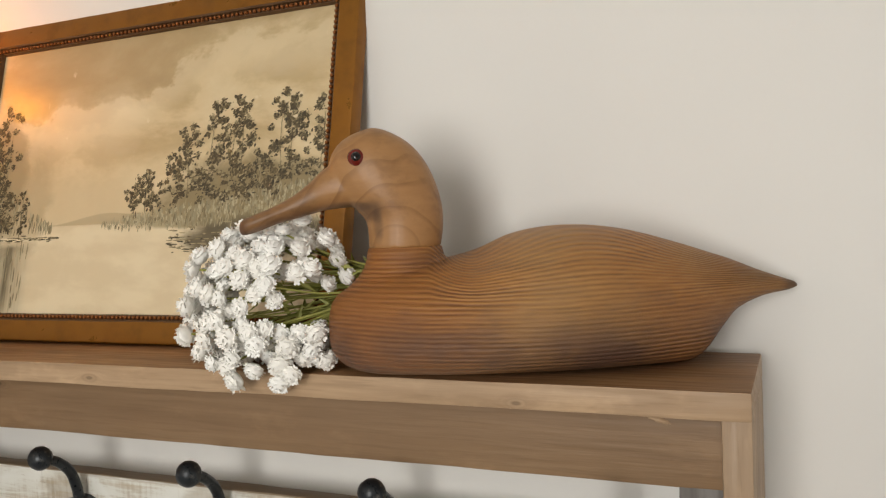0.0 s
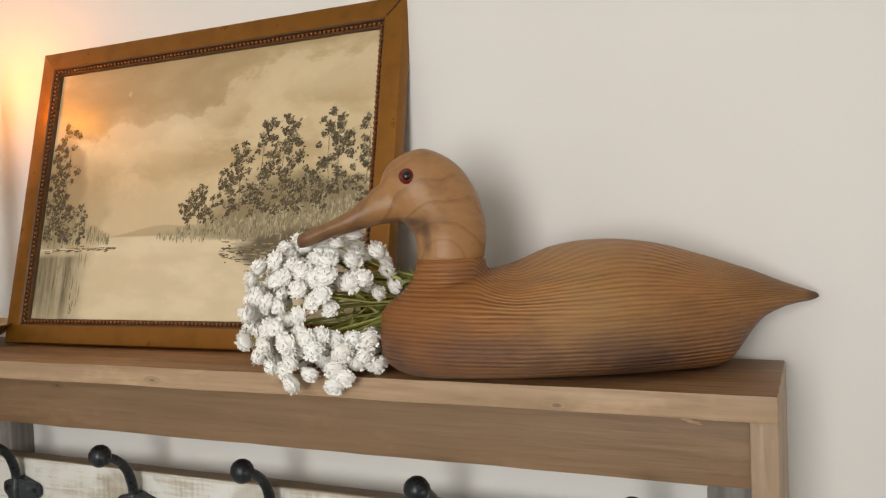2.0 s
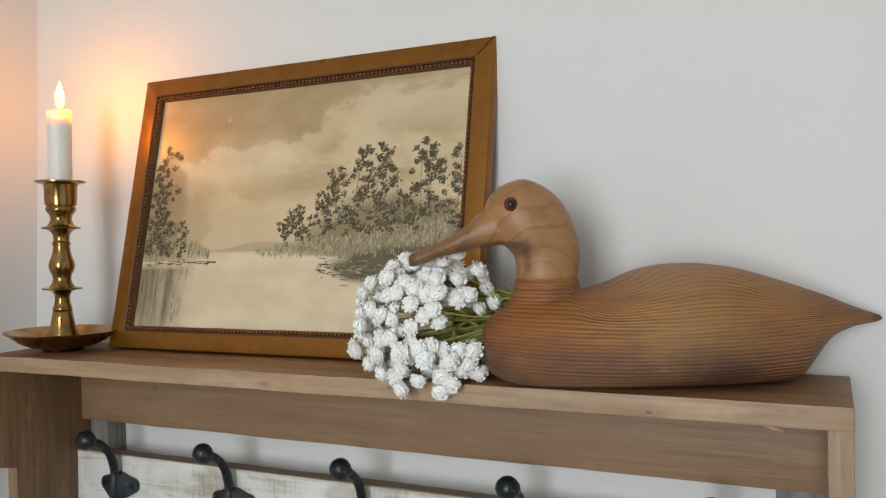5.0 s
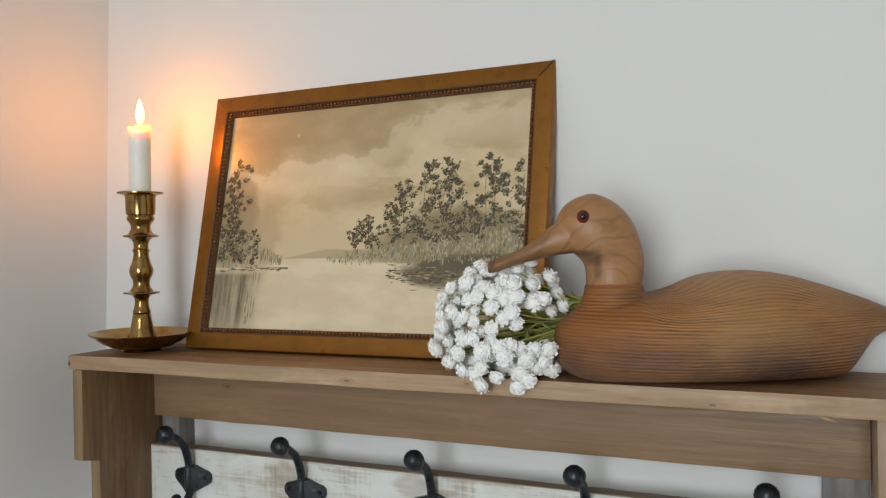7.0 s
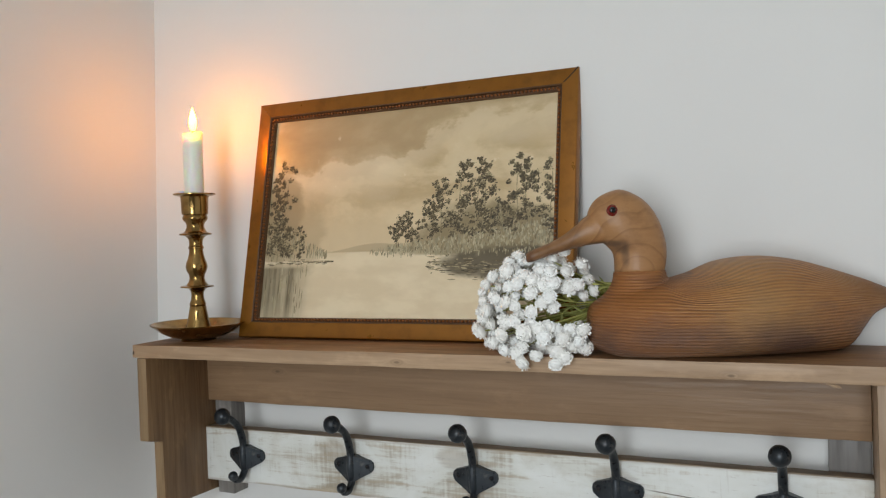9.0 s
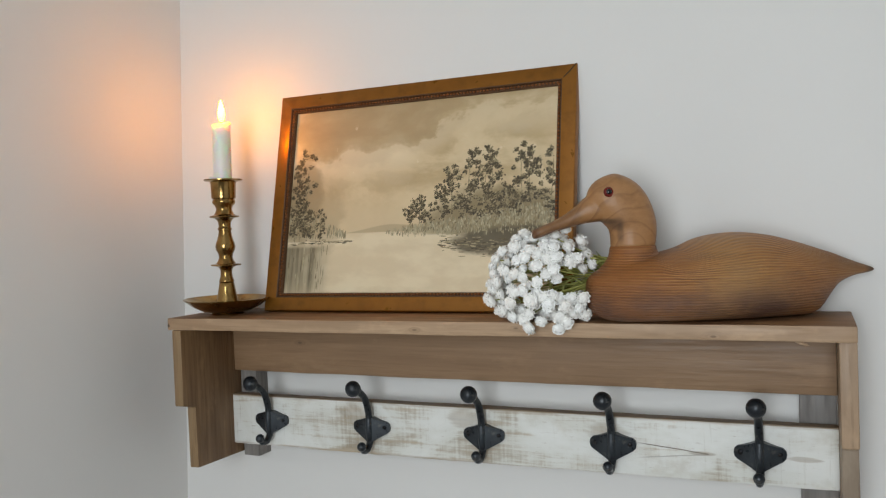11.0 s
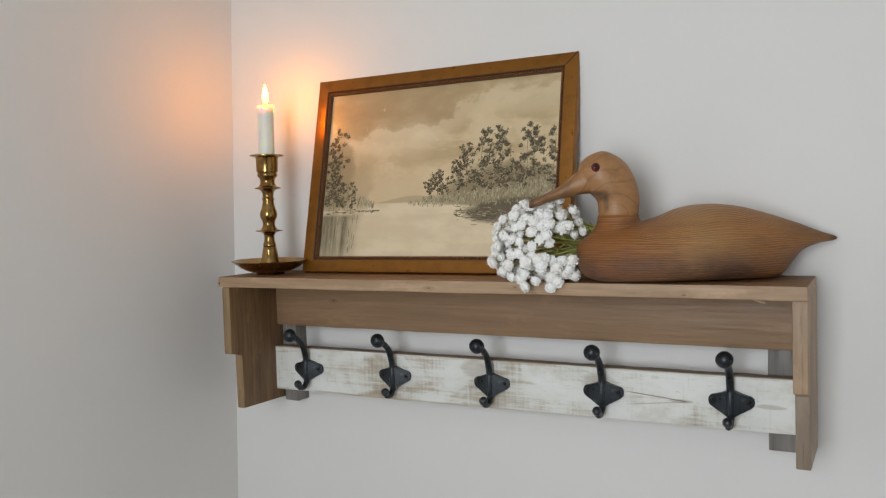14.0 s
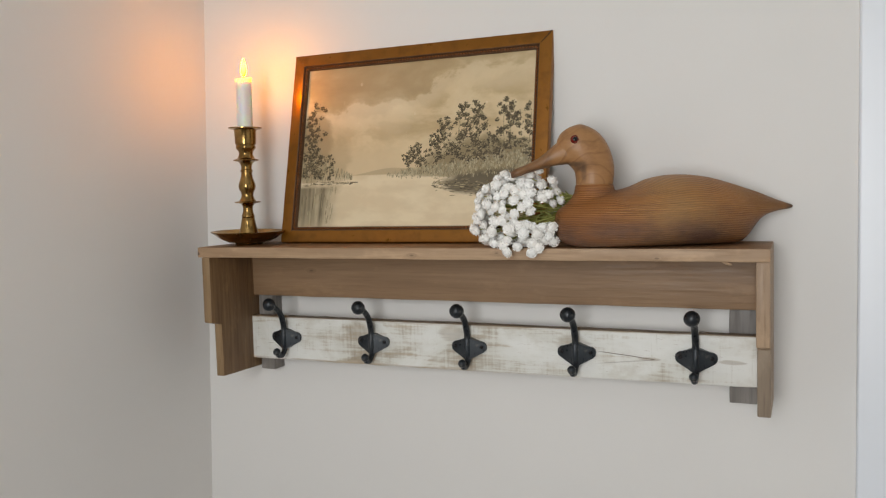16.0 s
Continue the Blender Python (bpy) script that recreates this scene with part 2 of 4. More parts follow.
def bronze_paint(name, colour, rough=0.36, metal=0.55):
    k = Mat(name)
    n = k.noise(k.co, 60, 5, 0.6)
    wide = k.noise(k.co, 9, 3)
    col = k.mix(k.step(n, 0.42, 0.7, 0, 0.7), colour, tuple(c * 0.7 for c in colour))
    col = k.mix(k.step(wide, 0.4, 0.7, 0, 0.22), col, tuple(c * q for c, q in zip(colour, (1.25, 1.1, 0.8))))
    k.set(Base_Color=col, Roughness=k.step(n, 0.3, 0.7, rough, rough + 0.16), Metallic=metal)
    return k.bump(n, 0.15, 0.0005).m


def brass(name):
    k = Mat(name)
    n = k.noise(k.co, 45, 4)
    col = k.mix(k.step(n, 0.35, 0.7), (0.43, 0.265, 0.095), (0.22, 0.125, 0.042))
    k.set(Base_Color=col, Metallic=1.0, Roughness=k.step(n, 0.3, 0.75, 0.14, 0.30))
    return k.m


def cast_iron(name):
    k = Mat(name)
    n = k.noise(k.co, 260, 4)
    wide = k.noise(k.co, 40, 3)
    col = k.mix(k.step(wide, 0.35, 0.7), (0.012, 0.016, 0.020), (0.034, 0.042, 0.050))
    rubbed = k.noise(k.co, 105, 5, 0.7)
    col = k.mix(k.step(rubbed, 0.56, 0.70, 0, 0.55), col, (0.15, 0.14, 0.125))
    k.set(Base_Color=col, Metallic=0.25, Roughness=k.step(n, 0.3, 0.7, 0.26, 0.44))
    return k.bump(n, 0.35, 0.0006).m


def plain(name, colour, rough=0.6, spread=0.15, scale=40, metal=0.0):
    k = Mat(name)
    n = k.noise(k.co, scale, 3)
    k.set(Base_Color=k.mix(n, tuple(c * (1 - spread) for c in colour), tuple(min(1, c * (1 + spread)) for c in colour)), Roughness=rough, Metallic=metal)
    return k.m


def candle_wax(name):
    k = Mat(name)
    n = k.noise(k.co, 25, 3)
    k.set(Base_Color=k.mix(n, (0.80, 0.79, 0.73), (0.86, 0.85, 0.80)), Roughness=0.42, Subsurface_Weight=0.75,
          Subsurface_Radius=(0.020, 0.011, 0.004), Subsurface_Scale=1.0)
    return k.m


def flame_light(name):
    k = Mat(name)
    z = k.xyz()[2]
    col = k.ramp(k.step(z, 0.0, 0.02), (0.0, (1.0, 0.325, 0.006)), (1.0, (1.0, 0.345, 0.008)))
    k.set(Base_Color=(0.9, 0.6, 0.3), Emission_Color=col, Emission_Strength=212.0)
    return k.m


def petal(name):
    k = Mat(name)
    col = k.mix(k.chance(), (0.975, 0.95, 0.90), (0.985, 0.98, 0.95))
    k.set(Base_Color=col, Roughness=0.75, Subsurface_Weight=0.0, Subsurface_Radius=(0.004, 0.004, 0.0035), Subsurface_Scale=1.0)
    return k.bump(k.noise(k.co, 700, 2), 0.3, 0.0004).m


def stem_green(name):
    k = Mat(name)
    col = k.mix(k.chance(), (0.22, 0.235, 0.045), (0.47, 0.46, 0.14))
    k.set(Base_Color=col, Roughness=0.55)
    return k.m


ART_W, ART_H = 0.352, 0.236


def canvas(name):
    """The ground of a sepia landscape: clouded sky over pale still water."""
    k = Mat(name)
    x, y, z = k.xyz()
    u, v = k.math("DIVIDE", x, ART_W), k.math("DIVIDE", z, ART_H)
    cloud = k.noise(k.scaled(9, 1, 15, loc=(1.3, 0, 0.2)), 1.0, 6, 0.58, 0.25)
    wisp = k.noise(k.scaled(26, 1, 34), 1.0, 5, 0.6, 0.5)
    sky_col = k.ramp(cloud, (0.34, (0.44, 0.33, 0.19)), (0.47, (0.56, 0.445, 0.27)), (0.55, (0.70, 0.59, 0.40)), (0.72, (0.80, 0.71, 0.53)))
    # a broad dark bank of cloud in the upper middle
    du = k.math("POWER", k.math("DIVIDE", k.math("SUBTRACT", u, 0.28), 0.30), 2)
    dv = k.math("POWER", k.math("DIVIDE", k.math("SUBTRACT", v, 0.86), 0.22), 2)
    bank = k.math("ADD", k.math("ADD", du, dv), k.math("MULTIPLY", k.math("SUBTRACT", cloud, 0.5), 3.0))
    sky_col = k.mix(k.step(bank, 1.15, 0.85, 0, 0.3), sky_col, (0.42, 0.315, 0.18))
    # its ragged lower edge, climbing towards one side
    rise = k.math("ADD", k.step(u, 0.40, 0.66, 0.71, 0.93), k.math("MULTIPLY", k.math("SUBTRACT", cloud, 0.5), 0.55))
    over = k.math("SUBTRACT", k.math("ADD", v, k.math("MULTIPLY", k.math("SUBTRACT", wisp, 0.5), 0.10)), rise)
    sky_col = k.mix(k.math("MULTIPLY", k.step(over, -0.03, 0.05, 0, 0.5), k.step(u, 0.08, 0.2, 0.3, 1.0)), sky_col, (0.43, 0.325, 0.19))
    sky_col = k.mix(k.math("MULTIPLY", k.step(over, 0.0, -0.03), k.step(over, -0.16, -0.04, 0, 0.4)), sky_col, (0.86, 0.78, 0.61))
    chalk = k.noise(k.scaled(70, 1, 45, loc=(2, 0, 9)), 1.0, 5, 0.7)
    sky_col = k.mix(k.math("MULTIPLY", k.step(chalk, 0.62, 0.72), k.step(wisp, 0.45, 0.6, 0, 0.55)), sky_col, (0.92, 0.87, 0.75))
    top = k.step(v, 0.80, 1.0, 0, 0.3)
    sky_col = k.mix(top, sky_col, (0.44, 0.34, 0.19))
    low = k.math("MULTIPLY", k.step(v, 0.62, 0.40), 0.75)
    sky_col = k.mix(low, sky_col, (0.76, 0.65, 0.46))
    water = k.mix(k.step(k.noise(k.scaled(18, 1, 40), 1.0, 5), 0.4, 0.65), (0.74, 0.645, 0.475), (0.82, 0.74, 0.57))
    rim = k.math("ADD", 0.315, k.math("MULTIPLY", k.math("SUBTRACT", wisp, 0.5), 0.02))
    col = k.mix(k.step(v, k.math("ADD", rim, 0.006), k.math("SUBTRACT", rim, 0.006)), sky_col, water)
    # far hill
    hill = k.math("ADD", 0.322, k.math("MULTIPLY", k.step(k.math("ABSOLUTE", k.math("SUBTRACT", u, 0.42)), 0.20, 0.0), 0.038))
    on = k.math("MULTIPLY", k.step(v, hill, k.math("SUBTRACT", hill, 0.006)), k.step(v, 0.316, 0.32))
    col = k.mix(k.math("MULTIPLY", on, 0.55), col, (0.40, 0.33, 0.215))
    # soft grassy masses on both shores and their dim reflections
    def mass(cu, cv, ru, rv, amount, tint):
        a = k.math("POWER", k.math("DIVIDE", k.math("SUBTRACT", u, cu), ru), 2)
        b = k.math("POWER", k.math("DIVIDE", k.math("SUBTRACT", v, cv), rv), 2)
        e = k.math("ADD", k.math("ADD", a, b), k.math("MULTIPLY", k.math("SUBTRACT", wisp, 0.5), 2.2))
        return k.mix(k.step(e, 1.35, 0.45, 0, amount), col, tint)
    col = mass(0.80, 0.40, 0.25, 0.12, 0.85, (0.22, 0.175, 0.085))
    col = mass(0.64, 0.33, 0.20, 0.035, 0.7, (0.33, 0.28, 0.165))
    col = mass(0.05, 0.48, 0.09, 0.27, 0.6, (0.27, 0.20, 0.105))
    col = mass(0.13, 0.40, 0.10, 0.17, 0.5, (0.42, 0.33, 0.20))
    streaks = k.noise(k.scaled(75, 1, 3.5, loc=(3, 0, 0)), 1.0, 4, 0.6)
    under_tree = k.math("MULTIPLY", k.step(u, 0.20, 0.10), k.math("MULTIPLY", k.step(v, 0.26, 0.24), k.step(v, -0.05, 0.10, 0.45, 1.0)))
    col = k.mix(k.math("MULTIPLY", under_tree, k.step(streaks, 0.36, 0.62, 0.45, 0.95)), col, (0.13, 0.108, 0.060))
    shine = k.math("MULTIPLY", k.step(k.math("ABSOLUTE", k.math("SUBTRACT", v, k.math("ADD", 0.272, k.math("MULTIPLY", k.math("SUBTRACT", wisp, 0.5), 0.02)))), 0.008, 0.003), k.step(u, 0.22, 0.12, 0, 0.8))
    col = k.mix(shine, col, (0.85, 0.78, 0.62))
    col = mass(0.86, 0.255, 0.22, 0.075, 0.95, (0.10, 0.080, 0.042))
    col = k.mix(1.0, col, (0.96, 0.875, 0.76), "MULTIPLY")
    weave = k.noise(k.scaled(900, 1, 900), 1.0, 2)
    k.set(Base_Color=col, Roughness=0.5, Coat_Weight=0.35, Coat_Roughness=0.3)
    return k.bump(k.math("ADD", wisp, k.math("MULTIPLY", weave, 0.3)), 0.15, 0.0004).m


def paint_dabs(name, a, b):
    k = Mat(name)
    k.set(Base_Color=k.mix(k.island(), a, b), Roughness=0.55, Coat_Weight=0.12, Coat_Roughness=0.3)
    return k.m


M_WALL = plaster("wall_paint", (0.80, 0.78, 0.75))
M_CEIL = plaster("ceiling_paint", (0.62, 0.61, 0.59))
M_FLOOR = shelf_wood("floor_wood", (0.42, 0.30, 0.20), (0.26, 0.18, 0.115), 9.0)
M_TRIM = plain("white_gloss_paint", (0.82, 0.86, 0.91), 0.35, 0.02, 8)
M_SHELF = shelf_wood("shelf_top_wood", (0.565, 0.38, 0.235), (0.335, 0.202, 0.112), 1.0, streak=0.75, knots=((0.338, -0.0095, 0.0026), (0.642, -0.0110, 0.0024), (0.452, -0.0060, 0.0020)))
M_TOPFACE = shelf_wood("shelf_top_face_wood", (0.42, 0.22, 0.10), (0.23, 0.108, 0.045), 7.0)
# same wood as the top, darkened for the shade under the board
M_RAIL = shelf_wood("shelf_rail_shaded_wood", (0.345, 0.21, 0.115), (0.245, 0.14, 0.072), 4.0, knots=((0.126, -0.042, 0.0028),), streak=0.5)
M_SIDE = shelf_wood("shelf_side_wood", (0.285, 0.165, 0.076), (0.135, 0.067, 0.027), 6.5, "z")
M_SIDE_PALE = shelf_wood("shelf_side_pale_wood", (0.55, 0.38, 0.245), (0.33, 0.21, 0.125), 3.2, "z")
M_SIDE_EDGE = shelf_wood("shelf_side_front_wood", (0.42, 0.275, 0.145), (0.25, 0.148, 0.07), 5.3, "z")
M_SIDE_LOW = shelf_wood("shelf_side_shaded_wood", (0.36, 0.28, 0.205), (0.21, 0.15, 0.105), 8.1, "z")
M_GREY = shelf_wood("grey_batten_wood", (0.30, 0.275, 0.25), (0.17, 0.15, 0.135), 2.5, "z")
M_CHIPPED = chipped_paint("chipped_white_paint")
M_IRON = cast_iron("cast_iron")
M_SCREW = plain("screw_steel", (0.022, 0.023, 0.028), 0.42, 0.3, 300, 0.8)
M_DUCK = carved_wood("ridged_wood")
M_HEAD = turned_wood("smooth_wood")
M_IRIS = plain("red_glass", (0.15, 0.014, 0.009), 0.06, 0.2, 60)
M_PUPIL = plain("black_glass", (0.008, 0.006, 0.006), 0.06, 0.1, 60)
M_FRAME = bronze_paint("bronze_frame", (0.275, 0.106, 0.012), 0.27, 0.5)
M_BEAD = bronze_paint("beading_bronze", (0.26, 0.085, 0.022), 0.3)
M_LIP = plain("shaded_rebate", (0.10, 0.044, 0.015), 0.5, 0.3, 80)
M_DARK = plain("dark_gap", (0.02, 0.014, 0.01), 0.8)
M_CANVAS = canvas("landscape_ground")
M_LEAF = paint_dabs("paint_dark_sepia", (0.030, 0.021, 0.009), (0.14, 0.100, 0.045))
M_LEAF2 = paint_dabs("paint_mid_sepia", (0.15, 0.112, 0.054), (0.44, 0.35, 0.20))
M_UNDER = paint_dabs("paint_soft_sepia", (0.20, 0.148, 0.075), (0.36, 0.28, 0.155))
M_GRASS = paint_dabs("paint_pale_sepia", (0.27, 0.23, 0.135), (0.54, 0.455, 0.29))
M_BRASS = brass("polished_brass")
M_WAX = candle_wax("ivory_wax")
M_FLAME = flame_light("candle_flame")
M_PETAL = petal("white_petals")
M_STEM = stem_green("stem_green")
M_FAR = plaster("far_wall_paint", (0.76, 0.74, 0.71))
M_BACKDROP = plain("opposite_paint", (0.28, 0.26, 0.24), 0.8, 0.04, 3)


# ---- mesh helpers ----
def link(name, bm, material, parent=None, label="", smooth=None):
    me = bpy.data.meshes.new(name)
    bm.normal_update()
    if smooth is not None:
        for f in bm.faces:
            f.smooth = True
        for e in bm.edges:
            if len(e.link_faces) == 2 and e.calc_face_angle(0) > radians(smooth):
                e.smooth = False
    bm.to_mesh(me)
    bm.free()
    me.materials.append(material)
    ob = new(name, me)
    if parent:
        ob.parent = parent
    if label:
        ob["label"] = label
    return ob


part = link


def empty(name, m, label, category, **kw):
    ob = new(name)
    ob.empty_display_size = 0.02
    ob.matrix_world = m
    return tagged(ob, label, category, **kw)


def block(x0, x1, y0, y1, z0, z1, bevel=0.0, seg=2):
    bm = bmesh.new()
    bmesh.ops.create_cube(bm, size=1)
    for v in bm.verts:
        v.co = (x0 + (v.co.x + 0.5) * (x1 - x0), y0 + (v.co.y + 0.5) * (y1 - y0), z0 + (v.co.z + 0.5) * (z1 - z0))
    if bevel:
        bmesh.ops.bevel(bm, geom=bm.edges[:], offset=bevel, segments=seg, affect="EDGES", profile=0.6)
    return bm


def roughen(bm, amount, scale, seed=0.0):
    """Small hand-made unevenness on a board."""
    for v in bm.verts:
        v.co += noise.noise_vector(Vector((v.co.x * scale, v.co.y * scale + seed, v.co.z * scale))) * amount


def board(x0, x1, y0, y1, z0, z1, bevel=0.0012, cuts=24, axis=0, seed=0.0):
    bm = block(x0, x1, y0, y1, z0, z1, bevel)
    lo, hi = ((x0, x1), (y0, y1), (z0, z1))[axis]
    no = Vector([1 if i == axis else 0 for i in range(3)])
    for i in range(1, cuts):
        bmesh.ops.bisect_plane(bm, geom=bm.verts[:] + bm.edges[:] + bm.faces[:], plane_co=no * (lo + (hi - lo) * i / cuts), plane_no=no)
    roughen(bm, 0.0006, 28, seed)
    return bm


def spline(pts, n):
    """Points along a smooth curve through pts."""
    p = [Vector(q) for q in pts]
    p = [p[0] * 2 - p[1]] + p + [p[-1] * 2 - p[-2]]
    out = []
    for i in range(1, len(p) - 2):
        a, b, c, d = p[i - 1:i + 3]
        for j in range(n):
            t = j / n
            out.append(0.5 * (2 * b + (c - a) * t + (2 * a - 5 * b + 4 * c - d) * t * t + (3 * b - a - 3 * c + d) * t ** 3))
    return out + [p[-2].copy()]


def tube(bm, pts, radii, seg=10):
    """A round bar along pts, with a radius for each."""
    rings, side = [], None
    for i, p in enumerate(pts):
        d = (pts[min(i + 1, len(pts) - 1)] - pts[max(i - 1, 0)]).normalized()
        side = (side - d * side.dot(d)).normalized() if side else d.orthogonal().normalized()
        up = d.cross(side)
        r = radii if isinstance(radii, float) else radii[min(int(i * len(radii) / len(pts)), len(radii) - 1)]
        rings.append([bm.verts.new(p + (side * math.cos(a) + up * math.sin(a)) * r) for a in (2 * math.pi * k / seg for k in range(seg))])
    for a, b in zip(rings, rings[1:]):
        for k in range(seg):
            bm.faces.new((a[k], a[(k + 1) % seg], b[(k + 1) % seg], b[k]))
    bm.faces.new(rings[0][::-1])
    bm.faces.new(rings[-1])


def ball(bm, centre, r, squash=(1, 1, 1), u=16, v=12):
    bmesh.ops.create_uvsphere(bm, u_segments=u, v_segments=v, radius=1, matrix=Matrix.Translation(centre) @ Matrix.Diagonal((r * squash[0], r * squash[1], r * squash[2], 1)))


def lathe(profile, seg=48):
    """A turned solid from (radius, height) pairs, closed on its axis."""
    bm = bmesh.new()
    rings = []
    for r, z in profile:
        rings.append([bm.verts.new((0, 0, z))] if r <= 0 else [bm.verts.new((r * math.cos(a), r * math.sin(a), z)) for a in (2 * math.pi * k / seg for k in range(seg))])
    for a, b in zip(rings, rings[1:]):
        for k in range(seg):
            j = (k + 1) % seg
            q = [a[0]] if len(a) == 1 else [a[k], a[j]]
            q += [b[0]] if len(b) == 1 else [b[j], b[k]]
            if len(q) > 2:
                bm.faces.new(q)
    bmesh.ops.recalc_face_normals(bm, faces=bm.faces[:])
    return bm


def loft(bm, rings):
    vs = [[bm.verts.new(p) for p in ring] for ring in rings]
    n = len(vs[0])
    for a, b in zip(vs, vs[1:]):
        for k in range(n):
            bm.faces.new((a[k], a[(k + 1) % n], b[(k + 1) % n], b[k]))
    bm.faces.new(vs[0][::-1])
    bm.faces.new(vs[-1])


def between(stations, n):
    """Stations (tuples) refined by a smooth curve."""
    s = np.array(stations)
    s = np.vstack([2 * s[0] - s[1], s, 2 * s[-1] - s[-2]])
    out = []
    for i in range(1, len(s) - 2):
        a, b, c, d = s[i - 1:i + 3]
        for t in np.arange(n) / n:
            out.append(0.5 * (2 * b + (c - a) * t + (2 * a - 5 * b + 4 * c - d) * t * t + (3 * b - a - 3 * c + d) * t ** 3))
    return out + [s[-2]]


# ---- the room ----
LEFT = -0.098         # foot of the corner is a little out of plumb
tagged(link("wall_back", block(-0.4, 1.9, WALL, WALL + 0.12, 0, 2.5), M_WALL), "off-white painted wall behind the shelf", "wall", kind="structure")
side_wall = tagged(link("wall_left", block(-0.15, 0, -2.3, 0.2, -1.6, 1.2), M_WALL), "off-white painted side wall lit by the candle", "wall", kind="structure")
side_wall.matrix_world = pose(LEFT, 0, 1.42, 0, 2.4, 0)
tagged(link("wall_right", block(1.75, 1.9, -2.1, WALL, 0, 2.5), M_FAR), "pale painted far side wall", "wall", kind="structure")
tagged(link("floor", block(-0.4, 1.9, -2.1, WALL, -0.05, 0.0), M_FLOOR), "brown wooden floor", "floor", kind="structure")
tagged(link("ceiling", block(-0.4, 1.9, -2.1, WALL + 0.1, 2.42, 2.5), M_CEIL), "plain white ceiling", "ceiling", kind="structure")


def window_wall():
    """The opposite wall, with the opening that lets the daylight in."""
    bm = bmesh.new()
    y0, y1 = FRONT - 0.15, FRONT
    for x0, x1, z0, z1 in ((-0.4, WIN[0], 0, 2.42), (WIN[1], 1.9, 0, 2.42), (WIN[0], WIN[1], 0, WIN[2]), (WIN[0], WIN[1], WIN[3], 2.42)):
        b = block(x0, x1, y0, y1, z0, z1)
        me = bpy.data.meshes.new("tmp")
        b.to_mesh(me)
        b.free()
        bm.from_mesh(me)
        bpy.data.meshes.remove(me)
    return tagged(link("wall_front", bm, M_BACKDROP), "painted wall with a wide window opening", "wall", kind="structure")


window_wall()
casing = block(0.8500, 0.93, WALL - 0.019, WALL, 0, 2.15, 0.003, 3)
tagged(link("door_trim", casing, M_TRIM, smooth=40), "white gloss painted door casing on the wall", "door trim", kind="structure")


# ---- the shelf with its hooks ----
rack = empty("wall_shelf", pose(0, 0, TOP), "brown stained wooden wall shelf with a row of iron hooks", "shelf")
FACE, BACK = -0.019, 0.006
part("top_board", board(0, 0.76, -0.110, BACK, -0.0145, 0, 0.0014, 40), M_SHELF, rack, "long weathered brown top board", smooth=40)
def second(ob, material, test):
    """Give the faces that pass the test another material."""
    ob.data.materials.append(material)
    for f in ob.data.polygons:
        if test(f):
            f.material_index = 1


scorch = Mat("scorched_wood")
scorch.set(Base_Color=scorch.mix(scorch.noise(scorch.co, 320, 4), (0.035, 0.022, 0.014), (0.16, 0.095, 0.05)), Roughness=0.7)
# upward faces are darker and redder than the front edge
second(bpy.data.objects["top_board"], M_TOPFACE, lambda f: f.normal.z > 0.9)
end = bmesh.new()
tube(end, spline([(0.0024, -0.1090, -0.0120), (0.0020, -0.1092, -0.0092), (0.0024, -0.1091, -0.0062)], 3), [0.0010, 0.0021, 0.0016, 0.0008], 7)
part("burnt_corner", end, scorch.m, rack, "dark burnt corner of the top board", smooth=60)
part("back_rail", board(0.0205, 0.7455, -0.012, BACK, -0.081, -0.0145, 0.0012, 40, seed=3), M_RAIL, rack, "brown rail below the top, colour darkened for shade", smooth=40)


def bracket(x0, x1, front, seed):
    """An upright side board whose lower part steps back."""
    bm = bmesh.new()
    low = front + 0.021
    outline = [(front, -0.0145), (front, -0.108), (low, -0.113), (low, -0.190), (BACK, -0.192), (BACK, -0.0145)]
    vs = [bm.verts.new((x0, y, z)) for y, z in outline]
    f = bm.faces.new(vs)
    r = bmesh.ops.extrude_face_region(bm, geom=[f])
    for v in r["geom"]:
        if isinstance(v, bmesh.types.BMVert):
            v.co.x = x1
    bmesh.ops.recalc_face_normals(bm, faces=bm.faces[:])
    bmesh.ops.bevel(bm, geom=bm.edges[:], offset=0.0020, segments=2, affect="EDGES", profile=0.6)
    roughen(bm, 0.0006, 30, seed)
    return bm


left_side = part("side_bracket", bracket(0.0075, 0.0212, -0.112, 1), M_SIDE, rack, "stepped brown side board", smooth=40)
right_side = part("side_bracket", bracket(0.7455, 0.760, -0.106, 5), M_SIDE_PALE, rack, "stepped brown side board", smooth=40)
# front faces get a lighter brown than the sides
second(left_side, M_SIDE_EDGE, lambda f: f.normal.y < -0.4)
# shade below the step is put in as a darker wood colour
second(right_side, M_SIDE_LOW, lambda f: f.center.z < -0.1135)
for x, w in ((0.0225, 0.0245), (0.710, 0.0345)):
    part("batten", board(x, x + w, BACK - 0.008, WALL, -0.197, -0.082, 0.001, 6, 2, seed=x * 9), M_GREY, rack, "grey weathered batten behind the hook board", smooth=40)
hook_board = board(0, 0.7245, 0, 0.016, 0, 0.065, 0.0016, 60, seed=7)
for v in hook_board.verts:       # the lower edge rises a little along the board
    if v.co.z < 0.03:
        v.co.z += 0.0034 * max(0.0, v.co.x / 0.7245 - 0.35) / 0.65
roughen(hook_board, 0.0006, 70, 2)
hooks_on = part("hook_board", hook_board, M_CHIPPED, rack, "board in chipped and rubbed white paint", smooth=40)
hooks_on.location = (0.0208, FACE, -0.176)

chip = bmesh.new()
